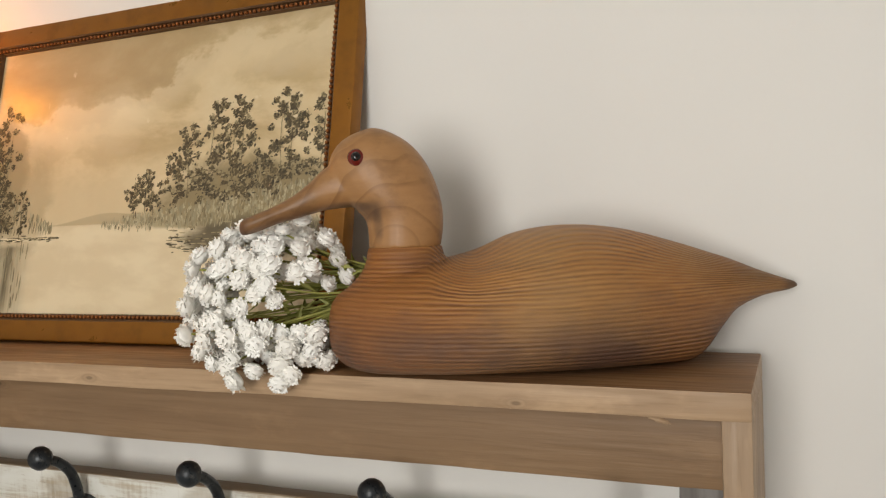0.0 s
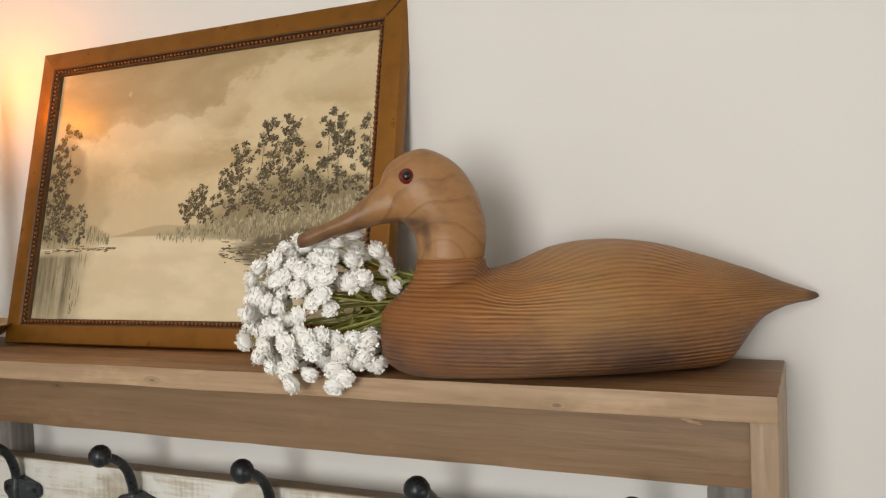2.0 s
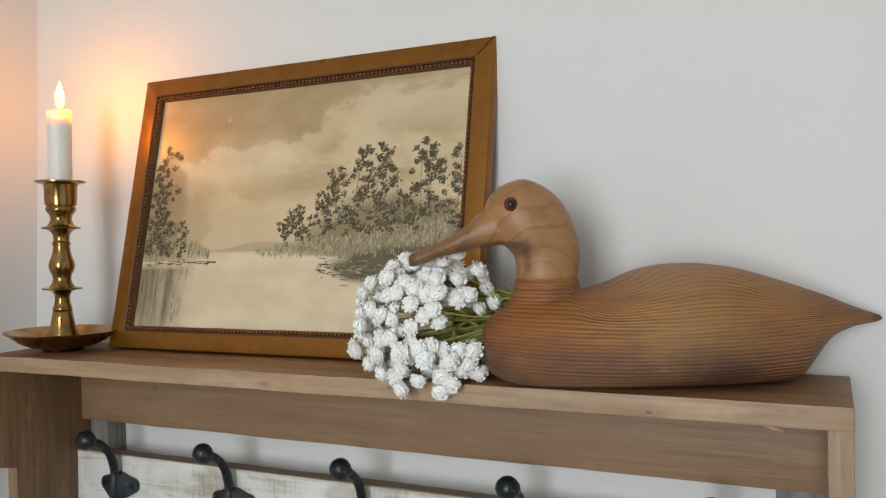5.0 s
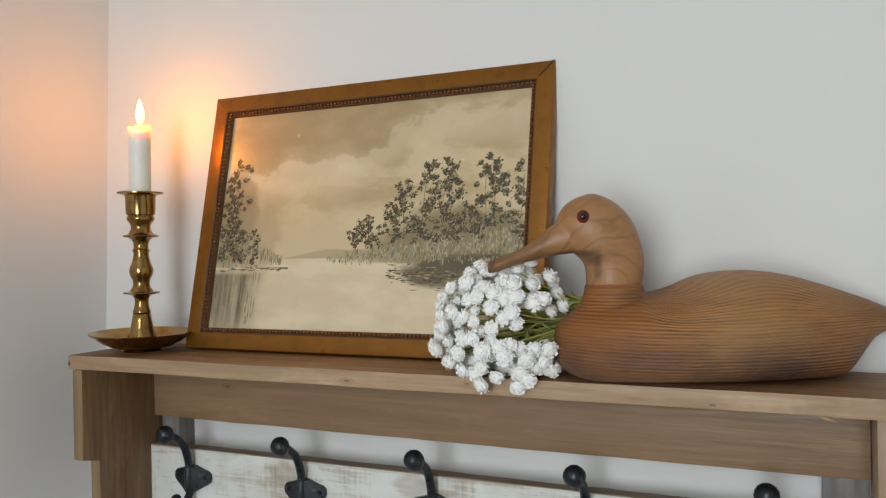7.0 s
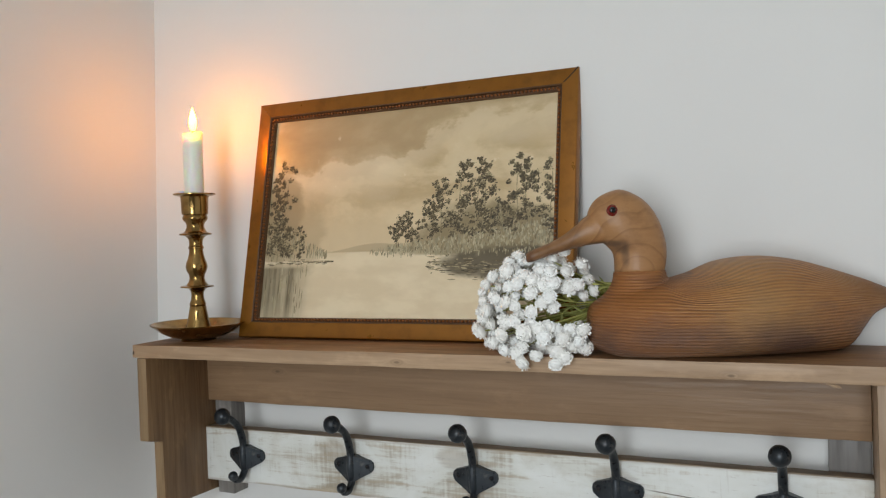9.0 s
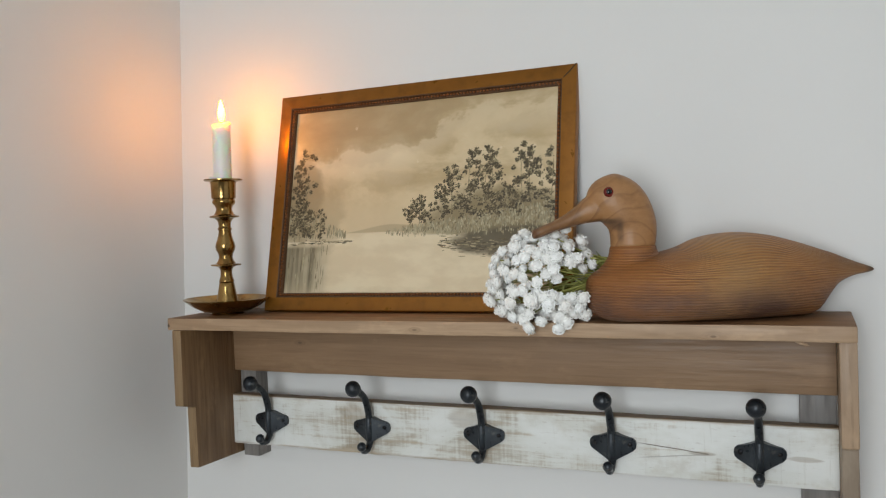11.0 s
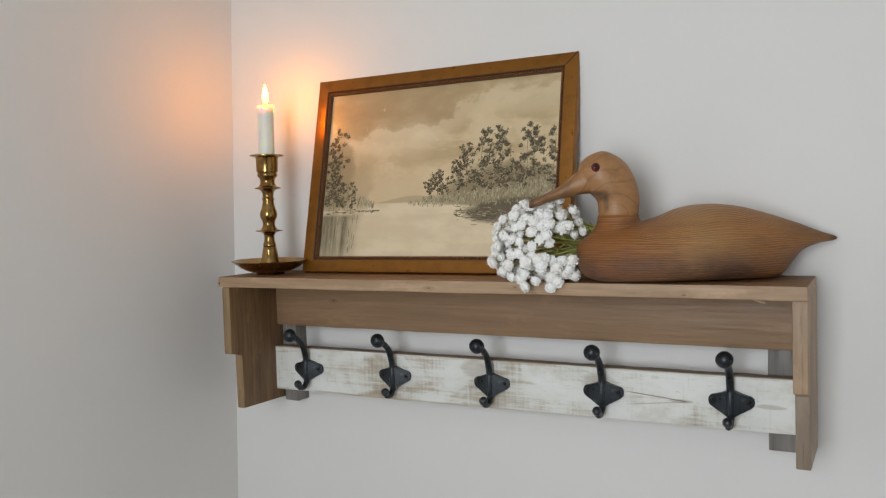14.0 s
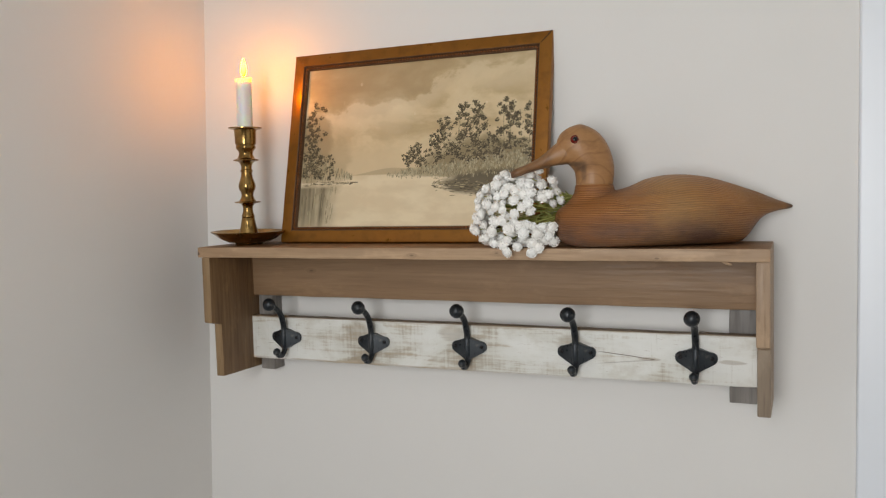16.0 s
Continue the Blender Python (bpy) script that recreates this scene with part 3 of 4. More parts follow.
tube(chip, spline([(0.711, -0.1075, -0.0146), (0.715, -0.1070, -0.0158), (0.719, -0.1062, -0.0172), (0.7215, -0.1058, -0.0182)], 3), [0.0010, 0.0017, 0.0014, 0.0006], 6)
part("splinter", chip, M_SHELF, rack, "pale splinter under the top board", smooth=60)


def hook_mesh():
    """A cast coat hook: folded diamond plate, tall arm with a ball, small curled lower hook."""
    bm = bmesh.new()
    # plate outline with rounded lobes, folded along a raised middle rib
    half = [(0.0, 0.0120), (0.0045, 0.0116), (0.0100, 0.0094), (0.0160, 0.0074), (0.0212, 0.0062), (0.0242, 0.0036), (0.0250, -0.0004), (0.0242, -0.0046), (0.0212, -0.0076), (0.0150, -0.0108), (0.0085, -0.0142), (0.0042, -0.0168), (0.0, -0.0174)]
    for s in (1, -1):
        front = [bm.verts.new((s * x, -0.0112 + 0.0080 * min(1, x / 0.020), z)) for x, z in half]
        rear = [bm.verts.new((s * x, 0.0, z)) for x, z in half]
        for a, b in zip(range(12), range(1, 13)):
            bm.faces.new((front[a], front[b], rear[b], rear[a]))
        bm.faces.new(front)
        bm.faces.new(rear)
    bmesh.ops.remove_doubles(bm, verts=bm.verts[:], dist=0.0002)
    bmesh.ops.recalc_face_normals(bm, faces=bm.faces[:])
    tube(bm, spline([(0, -0.0084, 0.0115), (0, -0.0094, 0.004), (0, -0.0094, -0.006), (0, -0.0078, -0.0150)], 4), [0.0040, 0.0042, 0.0042, 0.0040], 12)
    tube(bm, spline([(0, -0.0066, 0.004), (0, -0.0082, 0.012), (0, -0.0100, 0.022), (0, -0.0160, 0.036), (0, -0.0290, 0.0475), (0, -0.0430, 0.0525)], 5), [0.0036, 0.0042, 0.0043, 0.0042, 0.0040, 0.0042], 12)
    ball(bm, (0, -0.0430, 0.0538), 0.0098, (1.0, 0.92, 0.98), 10, 8)
    tube(bm, spline([(0, -0.0056, -0.010), (0, -0.0085, -0.0185), (0, -0.0160, -0.0255), (0, -0.0250, -0.0240), (0, -0.0285, -0.0195)], 5), [0.0042, 0.0040, 0.0038, 0.0036], 12)
    ball(bm, (0, -0.0287, -0.0185), 0.0056)
    return bm


def coat_hook(x):
    ob = part("coat_hook", hook_mesh(), M_IRON, rack, "black cast iron double coat hook with ball end", smooth=35)
    ob.location = (x, FACE - 0.0004, -0.1405 + 0.0028 * max(0.0, x - 0.3))
    for s in (-1, 1):
        bm = lathe([(0, 0.0024), (0.0018, 0.0021), (0.0031, 0.0010), (0.0033, 0), (0, 0)], 16)
        slot = []
        for a in (0.4, 0.4 + math.pi / 2):
            c = block(-0.0020, 0.0020, -0.00035, 0.00035, 0.0016, 0.0026)
            bmesh.ops.rotate(c, verts=c.verts[:], matrix=Matrix.Rotation(a, 3, "Z"))
            slot.append(c)
        head = part("screw", bm, M_SCREW, ob, "dark cross-head screw", smooth=40)
        head.matrix_basis = pose(s * 0.0182, -0.0034, 0, 90, 0, 0)
        for c in slot:
            me = bpy.data.meshes.new("tmp")
            c.to_mesh(me)
            c.free()
            keep = bmesh.new()
            keep.from_mesh(head.data)
            n0 = len(keep.faces)
            keep.from_mesh(me)
            keep.faces.ensure_lookup_table()
            for f in keep.faces[n0:]:
                f.material_index = 1
            keep.to_mesh(head.data)
            keep.free()
            bpy.data.meshes.remove(me)
        head.data.materials.append(M_DARK)
    return ob


for x in (0.0840, 0.2310, 0.3775, 0.5258, 0.6735):
    coat_hook(x)


# ---- the landscape in its bronze frame ----
LEAN_BACK = 12.6
PIC_W, PIC_H, RIM, DEEP = 0.397, 0.281, 0.0228, 0.0135
picture = empty("framed_picture", pose(0.0935, -0.0405, TOP + 0.0024, -LEAN_BACK, 0, 0), "sepia river landscape in a beaded bronze frame leaning on the wall", "picture")


def moulding(length):
    """One frame member along x: flat face, small step, mitred ends; its outer edge lies at z 0."""
    bm = bmesh.new()
    sec = [(DEEP, 0.0), (0.0014, 0.0), (0.0004, 0.0006), (0.0, 0.0018), (0.0, RIM - 0.0062), (0.0010, RIM - 0.0050), (0.0034, RIM - 0.0046), (0.0036, RIM - 0.0006), (0.0050, RIM), (DEEP, RIM)]
    rows = []
    for end in (0, 1):
        rows.append([bm.verts.new(((length - z) if end else z, y, z)) for y, z in sec])
    n = len(sec)
    for k in range(n):
        j = (k + 1) % n
        f = bm.faces.new((rows[0][k], rows[0][j], rows[1][j], rows[1][k]))
        f.material_index = 1 if k in (4, 5, 6, 7, 8) else 0
    bm.faces.new(rows[0][::-1])
    bm.faces.new(rows[1])
    bmesh.ops.recalc_face_normals(bm, faces=bm.faces[:])
    for i in range(1, 16):
        x = length * i / 16
        bmesh.ops.bisect_plane(bm, geom=bm.verts[:] + bm.edges[:] + bm.faces[:], plane_co=(x, 0, 0), plane_no=(1, 0, 0))
    roughen(bm, 0.0003, 40, length)
    return bm


def beading(length):
    bm = bmesh.new()
    pitch = 0.0042
    inner = RIM - 0.0026
    n = int((length - 2 * inner) / pitch)
    for i in range(n):
        x = inner + (length - 2 * inner) * (i + 0.5) / n
        bmesh.ops.create_icosphere(bm, subdivisions=1, radius=0.00178, matrix=Matrix.Translation((x, 0.0019, inner)))
    return bm


def frame_side(m, length):
    rail = part("frame_rail", moulding(length), M_FRAME, picture, smooth=35)
    rail.matrix_basis = m
    # shade in the bead recess is coloured onto its faces
    rail.data.materials.append(M_LIP)
    part("beading", beading(length), M_BEAD, rail, "row of small bronze beads", smooth=80)
    return rail


frame_side(pose(0, 0, 0), PIC_W)
frame_side(pose(PIC_W, 0, PIC_H, 0, 180, 0), PIC_W)
frame_side(pose(0, 0, PIC_H, 0, 90, 0), PIC_H)
frame_side(pose(PIC_W, 0, 0, 0, -90, 0), PIC_H)
# the opened mitre in one upper corner
crack = bmesh.new()
tube(crack, [Vector((PIC_W - 0.0005, -0.0002, PIC_H - 0.0004)), Vector((PIC_W - 0.008, 0.0, PIC_H - 0.0086)), Vector((PIC_W - 0.0155, 0.0001, PIC_H - 0.0155))], 0.0006, 6)
part("open_mitre", crack, M_DARK, picture, "dark open joint in the corner")
sheet = part("canvas", block(-0.008, ART_W + 0.008, 0.0070, 0.0100, -0.008, ART_H + 0.008), M_CANVAS, picture, "sepia landscape with river and trees")
sheet.location = (RIM + 0.0005, 0, RIM - 0.001)
rnd = random.Random(5)


def dab(bm, u, v, w, h, turn=0.0, lift=0.0):
    """One stroke of paint, a raised flat fleck at (u, v) of the canvas."""
    n = 6
    c, s = math.cos(turn), math.sin(turn)
    pts = []
    for i in range(n):
        a = 2 * math.pi * i / n + rnd.uniform(-0.25, 0.25)
        x, z = w * math.cos(a) * rnd.uniform(0.7, 1.2), h * math.sin(a) * rnd.uniform(0.7, 1.2)
        pts.append((u * ART_W + x * c - z * s, z * c + x * s + v * ART_H))
    if min(p[0] for p in pts) < 0 or max(p[0] for p in pts) > ART_W or min(p[1] for p in pts) < 0 or max(p[1] for p in pts) > ART_H:
        return
    y = 0.0069 - lift - rnd.uniform(0.00005, 0.0002)
    bm.faces.new([bm.verts.new((x, y, z)) for x, z in pts][::-1])


def tree(leaf, mid, u, v0, v1, wide, count):
    """A painted tree: a thin bent trunk and flecked foliage in loose clumps."""
    lean = rnd.uniform(-0.012, 0.012)
    for i in range(22):
        q = i / 21 * 0.8
        dab(mid, u + lean * q + 0.003 * math.sin(5 * q + u * 30), v0 + (v1 - v0) * q, 0.0005, 0.0032, rnd.uniform(-0.15, 0.15))
    clumps = []
    for i in range(26):
        q = 0.05 + 0.95 * (i + rnd.random()) / 26
        clumps.append((u + lean * q + rnd.gauss(0, wide * (1.25 - 0.72 * q)), v0 + (v1 - v0) * q, rnd.uniform(0.12, 0.36) * wide * (1.2 - 0.5 * q)))
    for cu, cv, r in clumps:
        for i in range(3):
            w = r * ART_W * rnd.uniform(0.5, 0.95)
            dab(under, cu + rnd.gauss(0, r * 0.4), cv + rnd.gauss(0, r * 0.5), w, w * rnd.uniform(0.6, 1.0), rnd.uniform(0, 3), -0.0001)
    for i in range(count * 5):
        cu, cv, r = rnd.choice(clumps)
        a, d = rnd.uniform(0, 6.28), abs(rnd.gauss(0, r))
        s = rnd.uniform(0.0005, 0.0020)
        dark = rnd.random() < (0.85 if math.sin(a) < 0.3 else 0.6)
        dab(leaf if dark else mid, cu + d * math.cos(a), cv + d * 1.25 * math.sin(a), s, s * rnd.uniform(0.3, 0.8), rnd.gauss(0.5, 0.7), 0.0001)


leaf, mid, grass, under = bmesh.new(), bmesh.new(), bmesh.new(), bmesh.new()
for u, v0, v1, wide, count in ((0.49, 0.36, 0.46, 0.016, 70), (0.525, 0.36, 0.50, 0.020, 110), (0.61, 0.37, 0.58, 0.026, 150), (0.64, 0.38, 0.64, 0.026, 180), (0.695, 0.37, 0.725, 0.030, 260),
                               (0.755, 0.38, 0.70, 0.024, 190), (0.785, 0.38, 0.735, 0.030, 270), (0.83, 0.38, 0.52, 0.026, 130), (0.885, 0.40, 0.70, 0.028, 220), (0.915, 0.42, 0.735, 0.026, 220), (0.985, 0.38, 0.70, 0.024, 220),
                               (0.025, 0.29, 0.74, 0.028, 300), (0.07, 0.29, 0.79, 0.030, 380), (0.045, 0.29, 0.62, 0.030, 260), (0.135, 0.29, 0.45, 0.012, 110)):
    tree(leaf, mid, u, v0, v1, wide, count)
for i in range(900):       # undergrowth and reeds on the far shore
    u = 0.46 + 0.54 * rnd.random() ** 0.8
    v = 0.315 + 0.03 * (u - 0.46) + rnd.random() * (0.03 + 0.16 * max(0, u - 0.52))
    s = rnd.uniform(0.0005, 0.0011)
    dab(mid if rnd.random() < 0.45 else grass, u, v, s, s * rnd.uniform(1.5, 4.0), rnd.uniform(-0.3, 0.3))
for i in range(260):       # shoreline reeds
    u = 0.40 + 0.60 * rnd.random()
    dab(grass if rnd.random() < 0.6 else mid, u, 0.315 - 0.035 * max(0, u - 0.5) + rnd.gauss(0, 0.008), 0.0005, rnd.uniform(0.0012, 0.0035), rnd.uniform(-0.1, 0.1))
for i in range(260):       # near shore
    u = 0.24 * rnd.random() ** 1.3
    dab(mid if rnd.random() < 0.45 else grass, u, 0.30 + rnd.random() * 0.20 * (0.26 - u) / 0.26, 0.0006, rnd.uniform(0.0015, 0.005), rnd.uniform(-0.2, 0.2))
for i in range(70):        # waterline
    u = 0.27 * rnd.random()
    dab(leaf if rnd.random() < 0.4 else mid, u, 0.268 + 0.03 * u + rnd.gauss(0, 0.004), rnd.uniform(0.001, 0.005), 0.0005)
for i in range(60):        # reflections
    u = 0.17 * rnd.random()
    dab(mid if rnd.random() < 0.5 else grass, u, 0.02 + 0.22 * rnd.random(), 0.0006, rnd.uniform(0.003, 0.010), rnd.uniform(-0.05, 0.05))
for i in range(260):
    u = 0.60 + 0.40 * rnd.random()
    dab(leaf if rnd.random() < 0.35 else mid, u, 0.255 - 0.10 * (u - 0.6) + rnd.gauss(0, 0.022), rnd.uniform(0.001, 0.005), 0.0006, rnd.uniform(-0.08, 0.05))
for name, bm, mat, lab in (("painted_shade", under, M_UNDER, "soft brown shade of the trees"), ("painted_foliage", leaf, M_LEAF, "dark sepia foliage strokes"), ("painted_shrubs", mid, M_LEAF2, "mid brown shrub strokes"), ("painted_reeds", grass, M_GRASS, "pale sepia reed strokes")):
    part(name, bm, mat, sheet, lab)


# ---- the wooden duck ----
duck = empty("wooden_duck", pose(0.5500, -0.0865, TOP + 0.0003, 0, 0, 23), "carved brown wooden duck decoy with ridged grain on the shelf", "decoy")


def body_ring(s, lo, hi, hw, n=40):
    ring = []
    mid = lo + (hi - lo) * 0.42
    belly = 1 + 0.37 * max(0.0, math.sin(math.pi * min(1, max(0, (s + 0.02) / 0.215))))
    for k in range(n):
        a = 2 * math.pi * k / n
        c, d = math.cos(a), math.sin(a)
        e = 0.92 if d > 0 else 0.62
        y = hw * math.copysign(abs(c) ** (0.9 if d > 0 else 0.72), c)
        if c < 0:
            y *= belly
        z = mid + (hi - mid) * abs(d) ** e if d > 0 else mid - (mid - lo) * abs(d) ** e
        ring.append((s, y, z))
    return ring


def duck_body():
    bm = bmesh.new()
    stations = [(-0.0292, 0.022, 0.033, 0.008), (-0.0282, 0.014, 0.040, 0.018), (-0.0245, 0.0085, 0.0455, 0.026), (-0.017, 0.0035, 0.050, 0.035), (-0.004, 0.0005, 0.0555, 0.0435),
                (0.016, 0, 0.0605, 0.050), (0.040, 0, 0.0650, 0.0535), (0.060, 0, 0.0700, 0.055), (0.078, 0, 0.0776, 0.0555), (0.095, 0, 0.0812, 0.0555), (0.112, 0, 0.0822, 0.055),
                (0.129, 0, 0.0813, 0.053), (0.150, 0, 0.0778, 0.0485), (0.172, 0.0, 0.0713, 0.0425), (0.185, 0.0035, 0.0670, 0.038), (0.1975, 0.0175, 0.0625, 0.032), (0.2085, 0.0285, 0.0586, 0.0255),
                (0.227, 0.0355, 0.0508, 0.0145), (0.243, 0.0378, 0.0450, 0.0065), (0.2505, 0.0395, 0.0425, 0.0025)]
    loft(bm, [body_ring(s, max(lo, 0), hi, hw) for s, lo, hi, hw in between(stations, 3)])
    # the stump on which the head sits
    neck = [(0.020, 0.0150, 0.040, 0.040), (0.045, 0.0140, 0.0350, 0.0345), (0.056, 0.0155, 0.0272, 0.0272), (0.064, 0.0168, 0.0238, 0.0225), (0.0735, 0.0169, 0.0224, 0.0203)]
    loft(bm, [[(cx + rs * math.cos(2 * math.pi * k / 28), hw * math.sin(2 * math.pi * k / 28), z) for k in range(28)] for z, cx, rs, hw in between(neck, 3)])
    bmesh.ops.recalc_face_normals(bm, faces=bm.faces[:])
    return bm


def duck_head():
    bm = bmesh.new()
    # height, front, rear, half width
    st = [(0.0726, -0.0046, 0.0384, 0.0190), (0.082, -0.0046, 0.0400, 0.0192), (0.090, -0.0062, 0.0405, 0.0198), (0.097, -0.0125, 0.0400, 0.0208), (0.106, -0.0205, 0.0381, 0.0218), (0.115, -0.0255, 0.0350, 0.0222),
          (0.123, -0.0265, 0.0310, 0.0216), (0.130, -0.0240, 0.0260, 0.0198), (0.136, -0.0192, 0.0196, 0.0165), (0.1405, -0.0120, 0.0122, 0.0118), (0.1430, -0.0050, 0.0062, 0.0070), (0.1440, -0.0008, 0.0020, 0.0025)]
    loft(bm, [[((a + b) / 2 + (b - a) / 2 * math.cos(2 * math.pi * k / 32), hw * math.copysign(abs(math.sin(2 * math.pi * k / 32)) ** 0.9, math.sin(2 * math.pi * k / 32)), z) for k in range(32)] for z, a, b, hw in between(st, 3)])
    # along, top, underside, half width of the bill
    st = [(-0.010, 0.124, 0.0980, 0.0150), (-0.022, 0.1235, 0.0970, 0.0140), (-0.030, 0.1205, 0.0962, 0.0125), (-0.036, 0.1150, 0.0948, 0.0112), (-0.047, 0.1066, 0.0922, 0.0102), (-0.060, 0.1000, 0.0890, 0.0100),
          (-0.070, 0.0962, 0.0854, 0.0102), (-0.0765, 0.0938, 0.0836, 0.0094), (-0.0798, 0.0922, 0.0832, 0.0070), (-0.0812, 0.0905, 0.0846, 0.0036)]
    loft(bm, [[(s, hw * math.cos(2 * math.pi * k / 24), (t + u) / 2 + (t - u) / 2 * math.copysign(abs(math.sin(2 * math.pi * k / 24)) ** 0.85, math.sin(2 * math.pi * k / 24))) for k in range(24)] for s, t, u, hw in between(st, 3)])
    bmesh.ops.recalc_face_normals(bm, faces=bm.faces[:])
    return bm


def blended(ob, voxel, rounds):
    r = ob.modifiers.new("blend", "REMESH")
    r.mode, r.voxel_size, r.use_smooth_shade = "VOXEL", voxel, True
    s = ob.modifiers.new("soften", "SMOOTH")
    s.factor, s.iterations = 0.5, rounds
    return ob


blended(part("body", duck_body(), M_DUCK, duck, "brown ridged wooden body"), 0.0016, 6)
blended(part("head", duck_head(), M_HEAD, duck, "smooth lighter wooden head and bill"), 0.0011, 5)
for s in (-1, 1):
    eye = part("eye", lathe([(0, 0.0022), (0.0022, 0.0020), (0.0040, 0.0012), (0.0051, 0.0), (0.0048, -0.003), (0, -0.003)], 24), M_IRIS, duck, "dark red glass eye", smooth=60)
    eye.matrix_basis = pose(-0.0080, s * 0.0196, 0.1257, -s * 78, 0, 0)
    part("pupil", lathe([(0, 0.0028), (0.0015, 0.0026), (0.0028, 0.0018), (0.0028, 0.0006), (0, 0.0006)], 20), M_PUPIL, eye, smooth=60)


# ---- the bunch of white flowers ----
HEART = Vector((0.4740, -0.093, 1.6350))
bunch = empty("flower_bunch", Matrix.Translation(HEART), "bunch of small white artificial gypsophila flowers on green stems", "flowers")
GATHER = Vector((0.098, 0.062, 0.016))


def floret(seed):
    """A ragged little double flower, petals crowded on a dome; it faces +z."""
    r = random.Random(seed)
    bm = bmesh.new()
    bmesh.ops.create_icosphere(bm, subdivisions=3, radius=1)
    off = Vector((seed * 3.7, seed * 1.3, 0))
    for v in bm.verts:
        d = v.co.normalized()
        v.co = d * (0.0054 + 0.0018 * abs(noise.noise(d * 2.8 + off)) ** 0.7 + 0.0007 * noise.noise(d * 7 + off))
        v.co.z *= 0.9 if d.z > 0 else 0.6
    # crowded whorls of short petals with notched ends
    for count, tilt0, reach, wide in ((9, 1.60, 0.0080, 0.0020), (9, 1.22, 0.0080, 0.0019), (6, 0.80, 0.0075, 0.0017), (3, 0.40, 0.0070, 0.0015)):
        spin = r.uniform(0, 6.28)
        for i in range(count):
            turn = spin + 2 * math.pi * (i + r.uniform(-0.22, 0.22)) / count
            tilt = tilt0 + r.uniform(-0.14, 0.14)
            out = Vector((math.cos(turn), math.sin(turn), 0))
            d = out * math.sin(tilt) + Vector((0, 0, math.cos(tilt)))
            s = Vector((-math.sin(turn), math.cos(turn), 0))
            s = Matrix.Rotation(r.uniform(-0.4, 0.4), 3, d) @ s
            u = d.cross(s)
            L, W = reach * r.uniform(0.88, 1.08), wide * r.uniform(0.8, 1.15)
            a = [bm.verts.new(d * 0.0046 + s * W * 0.45 * p) for p in (-1, 1)]
            m = [bm.verts.new(d * L * 0.86 + s * W * p) for p in (1, -1)]
            b = [bm.verts.new(d * L * q + s * W * p + u * 0.0003) for p, q in ((0.9, 0.93), (0.5, 1.03), (0.0, 0.90), (-0.5, 1.03), (-0.9, 0.93))]
            bm.faces.new((a[0], a[1], m[0], m[1]))
            bm.faces.new([m[1], m[0]] + b)
    for f in bm.faces:
        f.smooth = True
    me = bpy.data.meshes.new("flower")
    bm.to_mesh(me)
    bm.free()
    me.materials.append(M_PETAL)
    return me


kinds = [floret(k) for k in range(5)]
rnd = random.Random(11)
placed = []
COUNT = 560
for i in range(COUNT):
    t = (i + 0.5) / COUNT
    z = 1 - 2 * t
    a = i * 2.39996
    d = Vector((math.sqrt(1 - z * z) * math.cos(a), math.sqrt(1 - z * z) * math.sin(a), z))
    if d.y > 0.55 or d.x > 0.93:
        continue
    if d.x > 0.58 and d.z > -0.22 and not (d.z > 0.40 and rnd.random() < 0.4):
        continue
    p = Vector((d.x * 0.053, d.y * 0.041, d.z * 0.0500)) * rnd.choice((1.0, 1.0, 0.97, 0.90, 0.80)) + Vector((rnd.gauss(0.0016, 0.003), rnd.gauss(0, 0.003), rnd.gauss(0.002, 0.003)))
    w = p + HEART
    if w.z < TOP + 0.008 and w.y > -0.119:
        if w.y > -0.108:
            p.z = TOP + 0.008 - HEART.z
        else:
            p.y = -0.121 - HEART.y
    if any((p - q).length < 0.0086 for q in placed):
        continue
    placed.append(p)
for p in placed:
    ob = new("flower", kinds[rnd.randrange(5)])
    ob.parent = bunch
    face = (p - Vector((0.015, 0.01, 0.0))).normalized() + Vector((rnd.gauss(0, 0.18), rnd.gauss(0, 0.18), rnd.gauss(0, 0.18)))
    ob.matrix_basis = Matrix.Translation(p) @ face.to_track_quat("Z", "Y").to_matrix().to_4x4() @ Matrix.Scale(rnd.uniform(0.80, 1.04), 4)
    if rnd.random() < 0.62:
        continue
    bend = p * 0.45 + GATHER * 0.35 + Vector((rnd.gauss(0, 0.003), rnd.gauss(0, 0.003), rnd.gauss(0, 0.003)))
    end = GATHER + Vector((rnd.gauss(0, 0.003), rnd.gauss(0, 0.003), rnd.gauss(0, 0.005)))
    stalk = bmesh.new()
    tube(stalk, spline([p * 0.97, bend, end, end + Vector((0.055, 0.022, -0.012))], 4), 0.00065, 5)
    part("stem", stalk, M_STEM, bunch, smooth=60)
for i in range(90):        # narrow leaflets among the stems
    q = rnd.uniform(0.25, 0.8)
    p = rnd.choice(placed)
    a = p * (1 - q) + GATHER * q * 0.7
    d = Vector((rnd.gauss(-0.4, 0.5), rnd.gauss(-0.3, 0.4), rnd.gauss(0.1, 0.5))).normalized()
    s = d.orthogonal().normalized() * 0.0016
    L = rnd.uniform(0.010, 0.020)
    n = d.cross(s).normalized() * 0.0008
    blade = bmesh.new()
    v = [blade.verts.new(c) for c in (a, a + d * L * 0.5 + s, a + d * L, a + d * L * 0.5 - s, a + d * L * 0.5 + n)]
    for x, y in ((0, 1), (1, 2), (2, 3), (3, 0)):
        blade.faces.new((v[x], v[y], v[4]))
    part("leaf", blade, M_STEM, bunch)


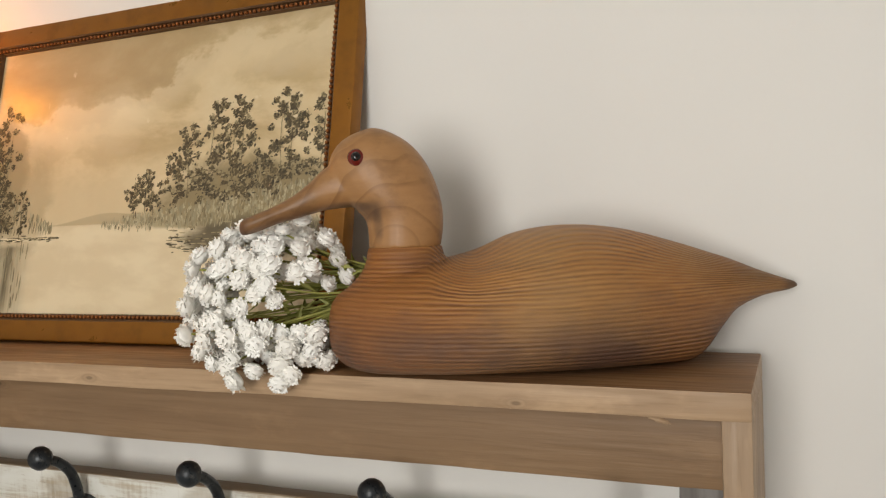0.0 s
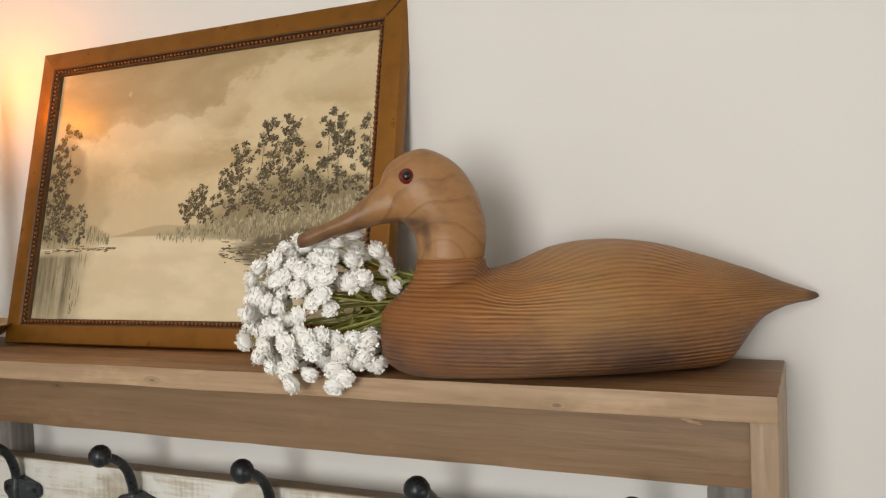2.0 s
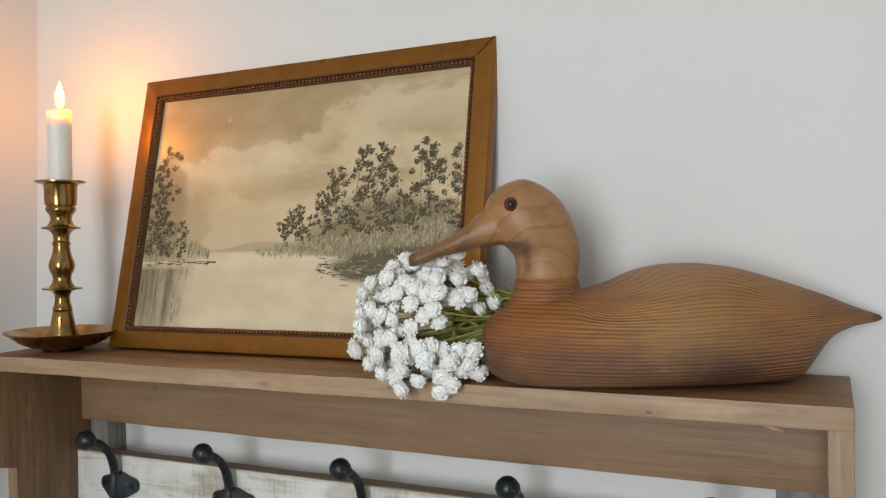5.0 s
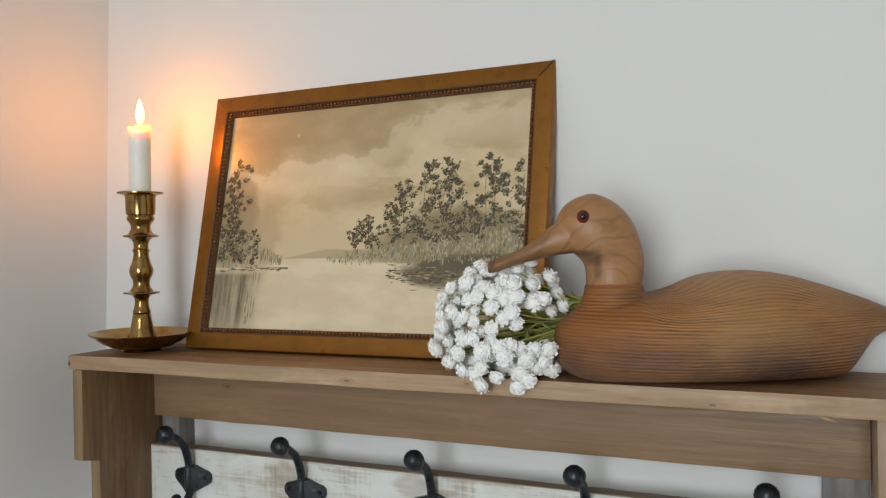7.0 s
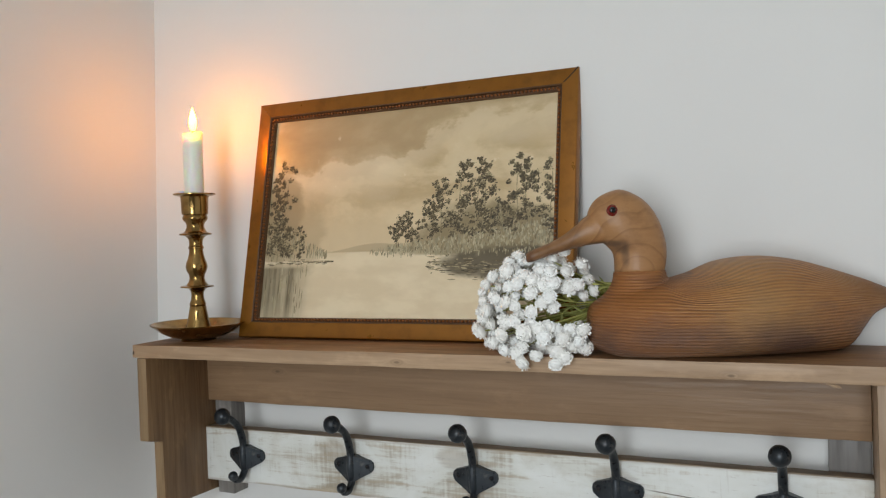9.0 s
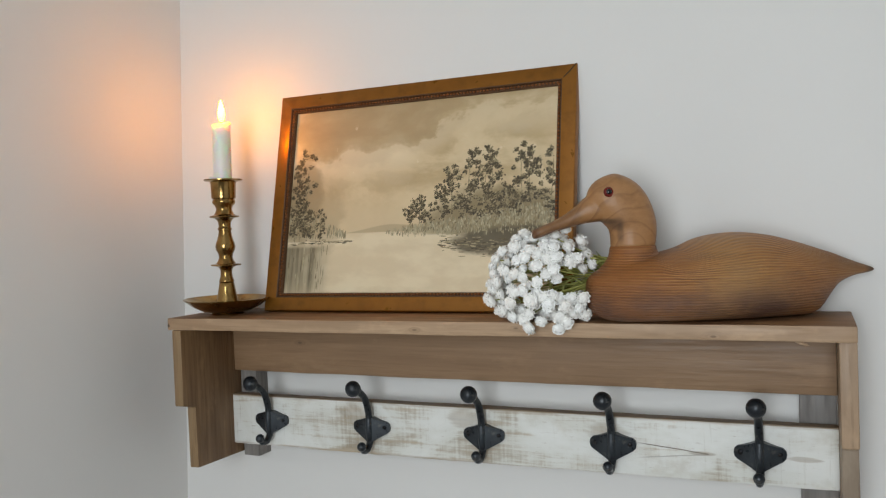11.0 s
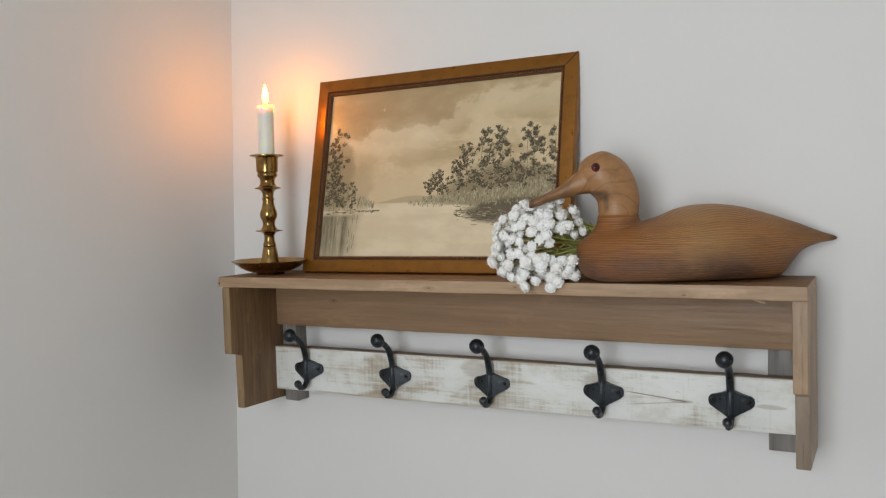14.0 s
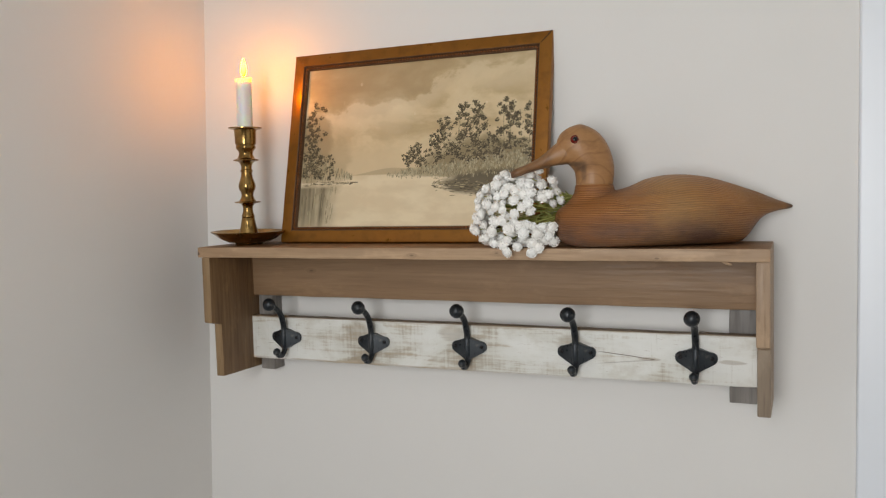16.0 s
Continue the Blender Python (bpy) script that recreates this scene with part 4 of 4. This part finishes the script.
# ---- candlestick and candle ----
STAND = (0.0520, -0.0590)
LEANS = 0.8          # the stick leans a little
dish = [(0, 0.0), (0.020, 0.0), (0.0205, 0.0012), (0.0195, 0.0030), (0.030, 0.0048), (0.041, 0.0100), (0.0500, 0.0168), (0.0535, 0.0190), (0.0538, 0.0200), (0.0528, 0.0203), (0.0490, 0.0182),
        (0.0400, 0.0122), (0.0300, 0.0075), (0.0145, 0.0070), (0, 0.0070)]
turned = [(0, 0.0073), (0.0160, 0.0073), (0.0156, 0.0085), (0.0147, 0.0150), (0.0128, 0.0205), (0.0114, 0.0262), (0.0100, 0.0340), (0.0092, 0.0388), (0.0086, 0.0396), (0.0092, 0.0403), (0.0093, 0.0424), (0.0086, 0.0438),
          (0.0075, 0.0470), (0.0069, 0.0520), (0.0074, 0.0560), (0.0094, 0.0590), (0.0130, 0.0606), (0.0184, 0.0612), (0.0188, 0.0620), (0.0182, 0.0628), (0.0122, 0.0636), (0.0112, 0.0652), (0.0096, 0.0672),
          (0.0083, 0.0715), (0.0090, 0.0760), (0.0112, 0.0800), (0.0123, 0.0845), (0.0116, 0.0890), (0.0098, 0.0935), (0.0083, 0.0990), (0.0077, 0.1035), (0.0078, 0.1052), (0.0087, 0.1058), (0.0088, 0.1076), (0.0078, 0.1086),
          (0.0074, 0.1110), (0.0078, 0.1150), (0.0092, 0.1180), (0.0120, 0.1204), (0.0178, 0.1214), (0.0184, 0.1222), (0.0178, 0.1232), (0.0140, 0.1240), (0.0118, 0.1258), (0.0100, 0.1300), (0.0099, 0.1325), (0.0108, 0.1356),
          (0.0132, 0.1382), (0.0142, 0.1400), (0.0141, 0.1420), (0.0132, 0.1436), (0.0134, 0.1446), (0.0147, 0.1452), (0.0150, 0.1475), (0.0155, 0.1640), (0.0164, 0.1658), (0.0222, 0.1670), (0.0237, 0.1678), (0.0237, 0.1690), (0.0218, 0.1694), (0.0128, 0.1688),
          (0.0122, 0.1660), (0.0122, 0.1520), (0, 0.1515)]
holder = empty("candlestick", pose(*STAND, TOP, 0, LEANS, 0), "turned brass candlestick with a wide drip dish", "candlestick")
part("drip_dish", lathe(dish, 64), M_BRASS, holder, "shallow round brass dish", smooth=38)
part("stem", lathe(turned, 48), M_BRASS, holder, "turned brass stem with cup", smooth=38)

candle = empty("candle", pose(STAND[0] + 0.0021, STAND[1], TOP + 0.1520, 0, LEANS, 0), "lit ivory candle in the brass candlestick", "candle")
wax = lathe([(0, 0), (0.0112, 0), (0.0112, 0.02), (0.0113, 0.080), (0.0116, 0.0850), (0.0112, 0.0868), (0.0098, 0.0864), (0.0082, 0.0835), (0.0040, 0.0822), (0, 0.0820)], 40)
for v in wax.verts:
    if v.co.z > 0.084:
        a = math.atan2(v.co.y, v.co.x)
        v.co.z += 0.0008 * math.sin(3 * a + 1) - 0.0022 * max(0.0, math.cos(a + 1.8)) ** 6
part("wax", wax, M_WAX, candle, "ivory wax with a melted rim", smooth=50)
drip = bmesh.new()
tube(drip, spline([(-0.0110, -0.0040, 0.0190), (-0.0135, -0.0060, 0.0182), (-0.0150, -0.0090, 0.0184)], 4), [0.0016, 0.0022, 0.0018], 8)
part("wax_drip", drip, M_WAX, candle, "spilt wax on the brass rim", smooth=60)
wick = bmesh.new()
tube(wick, spline([(0, 0, 0.080), (0.0002, 0, 0.086), (0.0012, 0, 0.0915)], 4), 0.0007, 8)
part("wick", wick, M_DARK, candle, "burnt black wick", smooth=60)
flame = part("flame", lathe([(0, 0), (0.0018, 0.0010), (0.0034, 0.0046), (0.0042, 0.0090), (0.0038, 0.0140), (0.0025, 0.0198), (0.0011, 0.0245), (0, 0.0272)], 20), M_FLAME, candle, "bright yellow flame", smooth=80)
flame.location = (0.0010, 0, 0.0888)
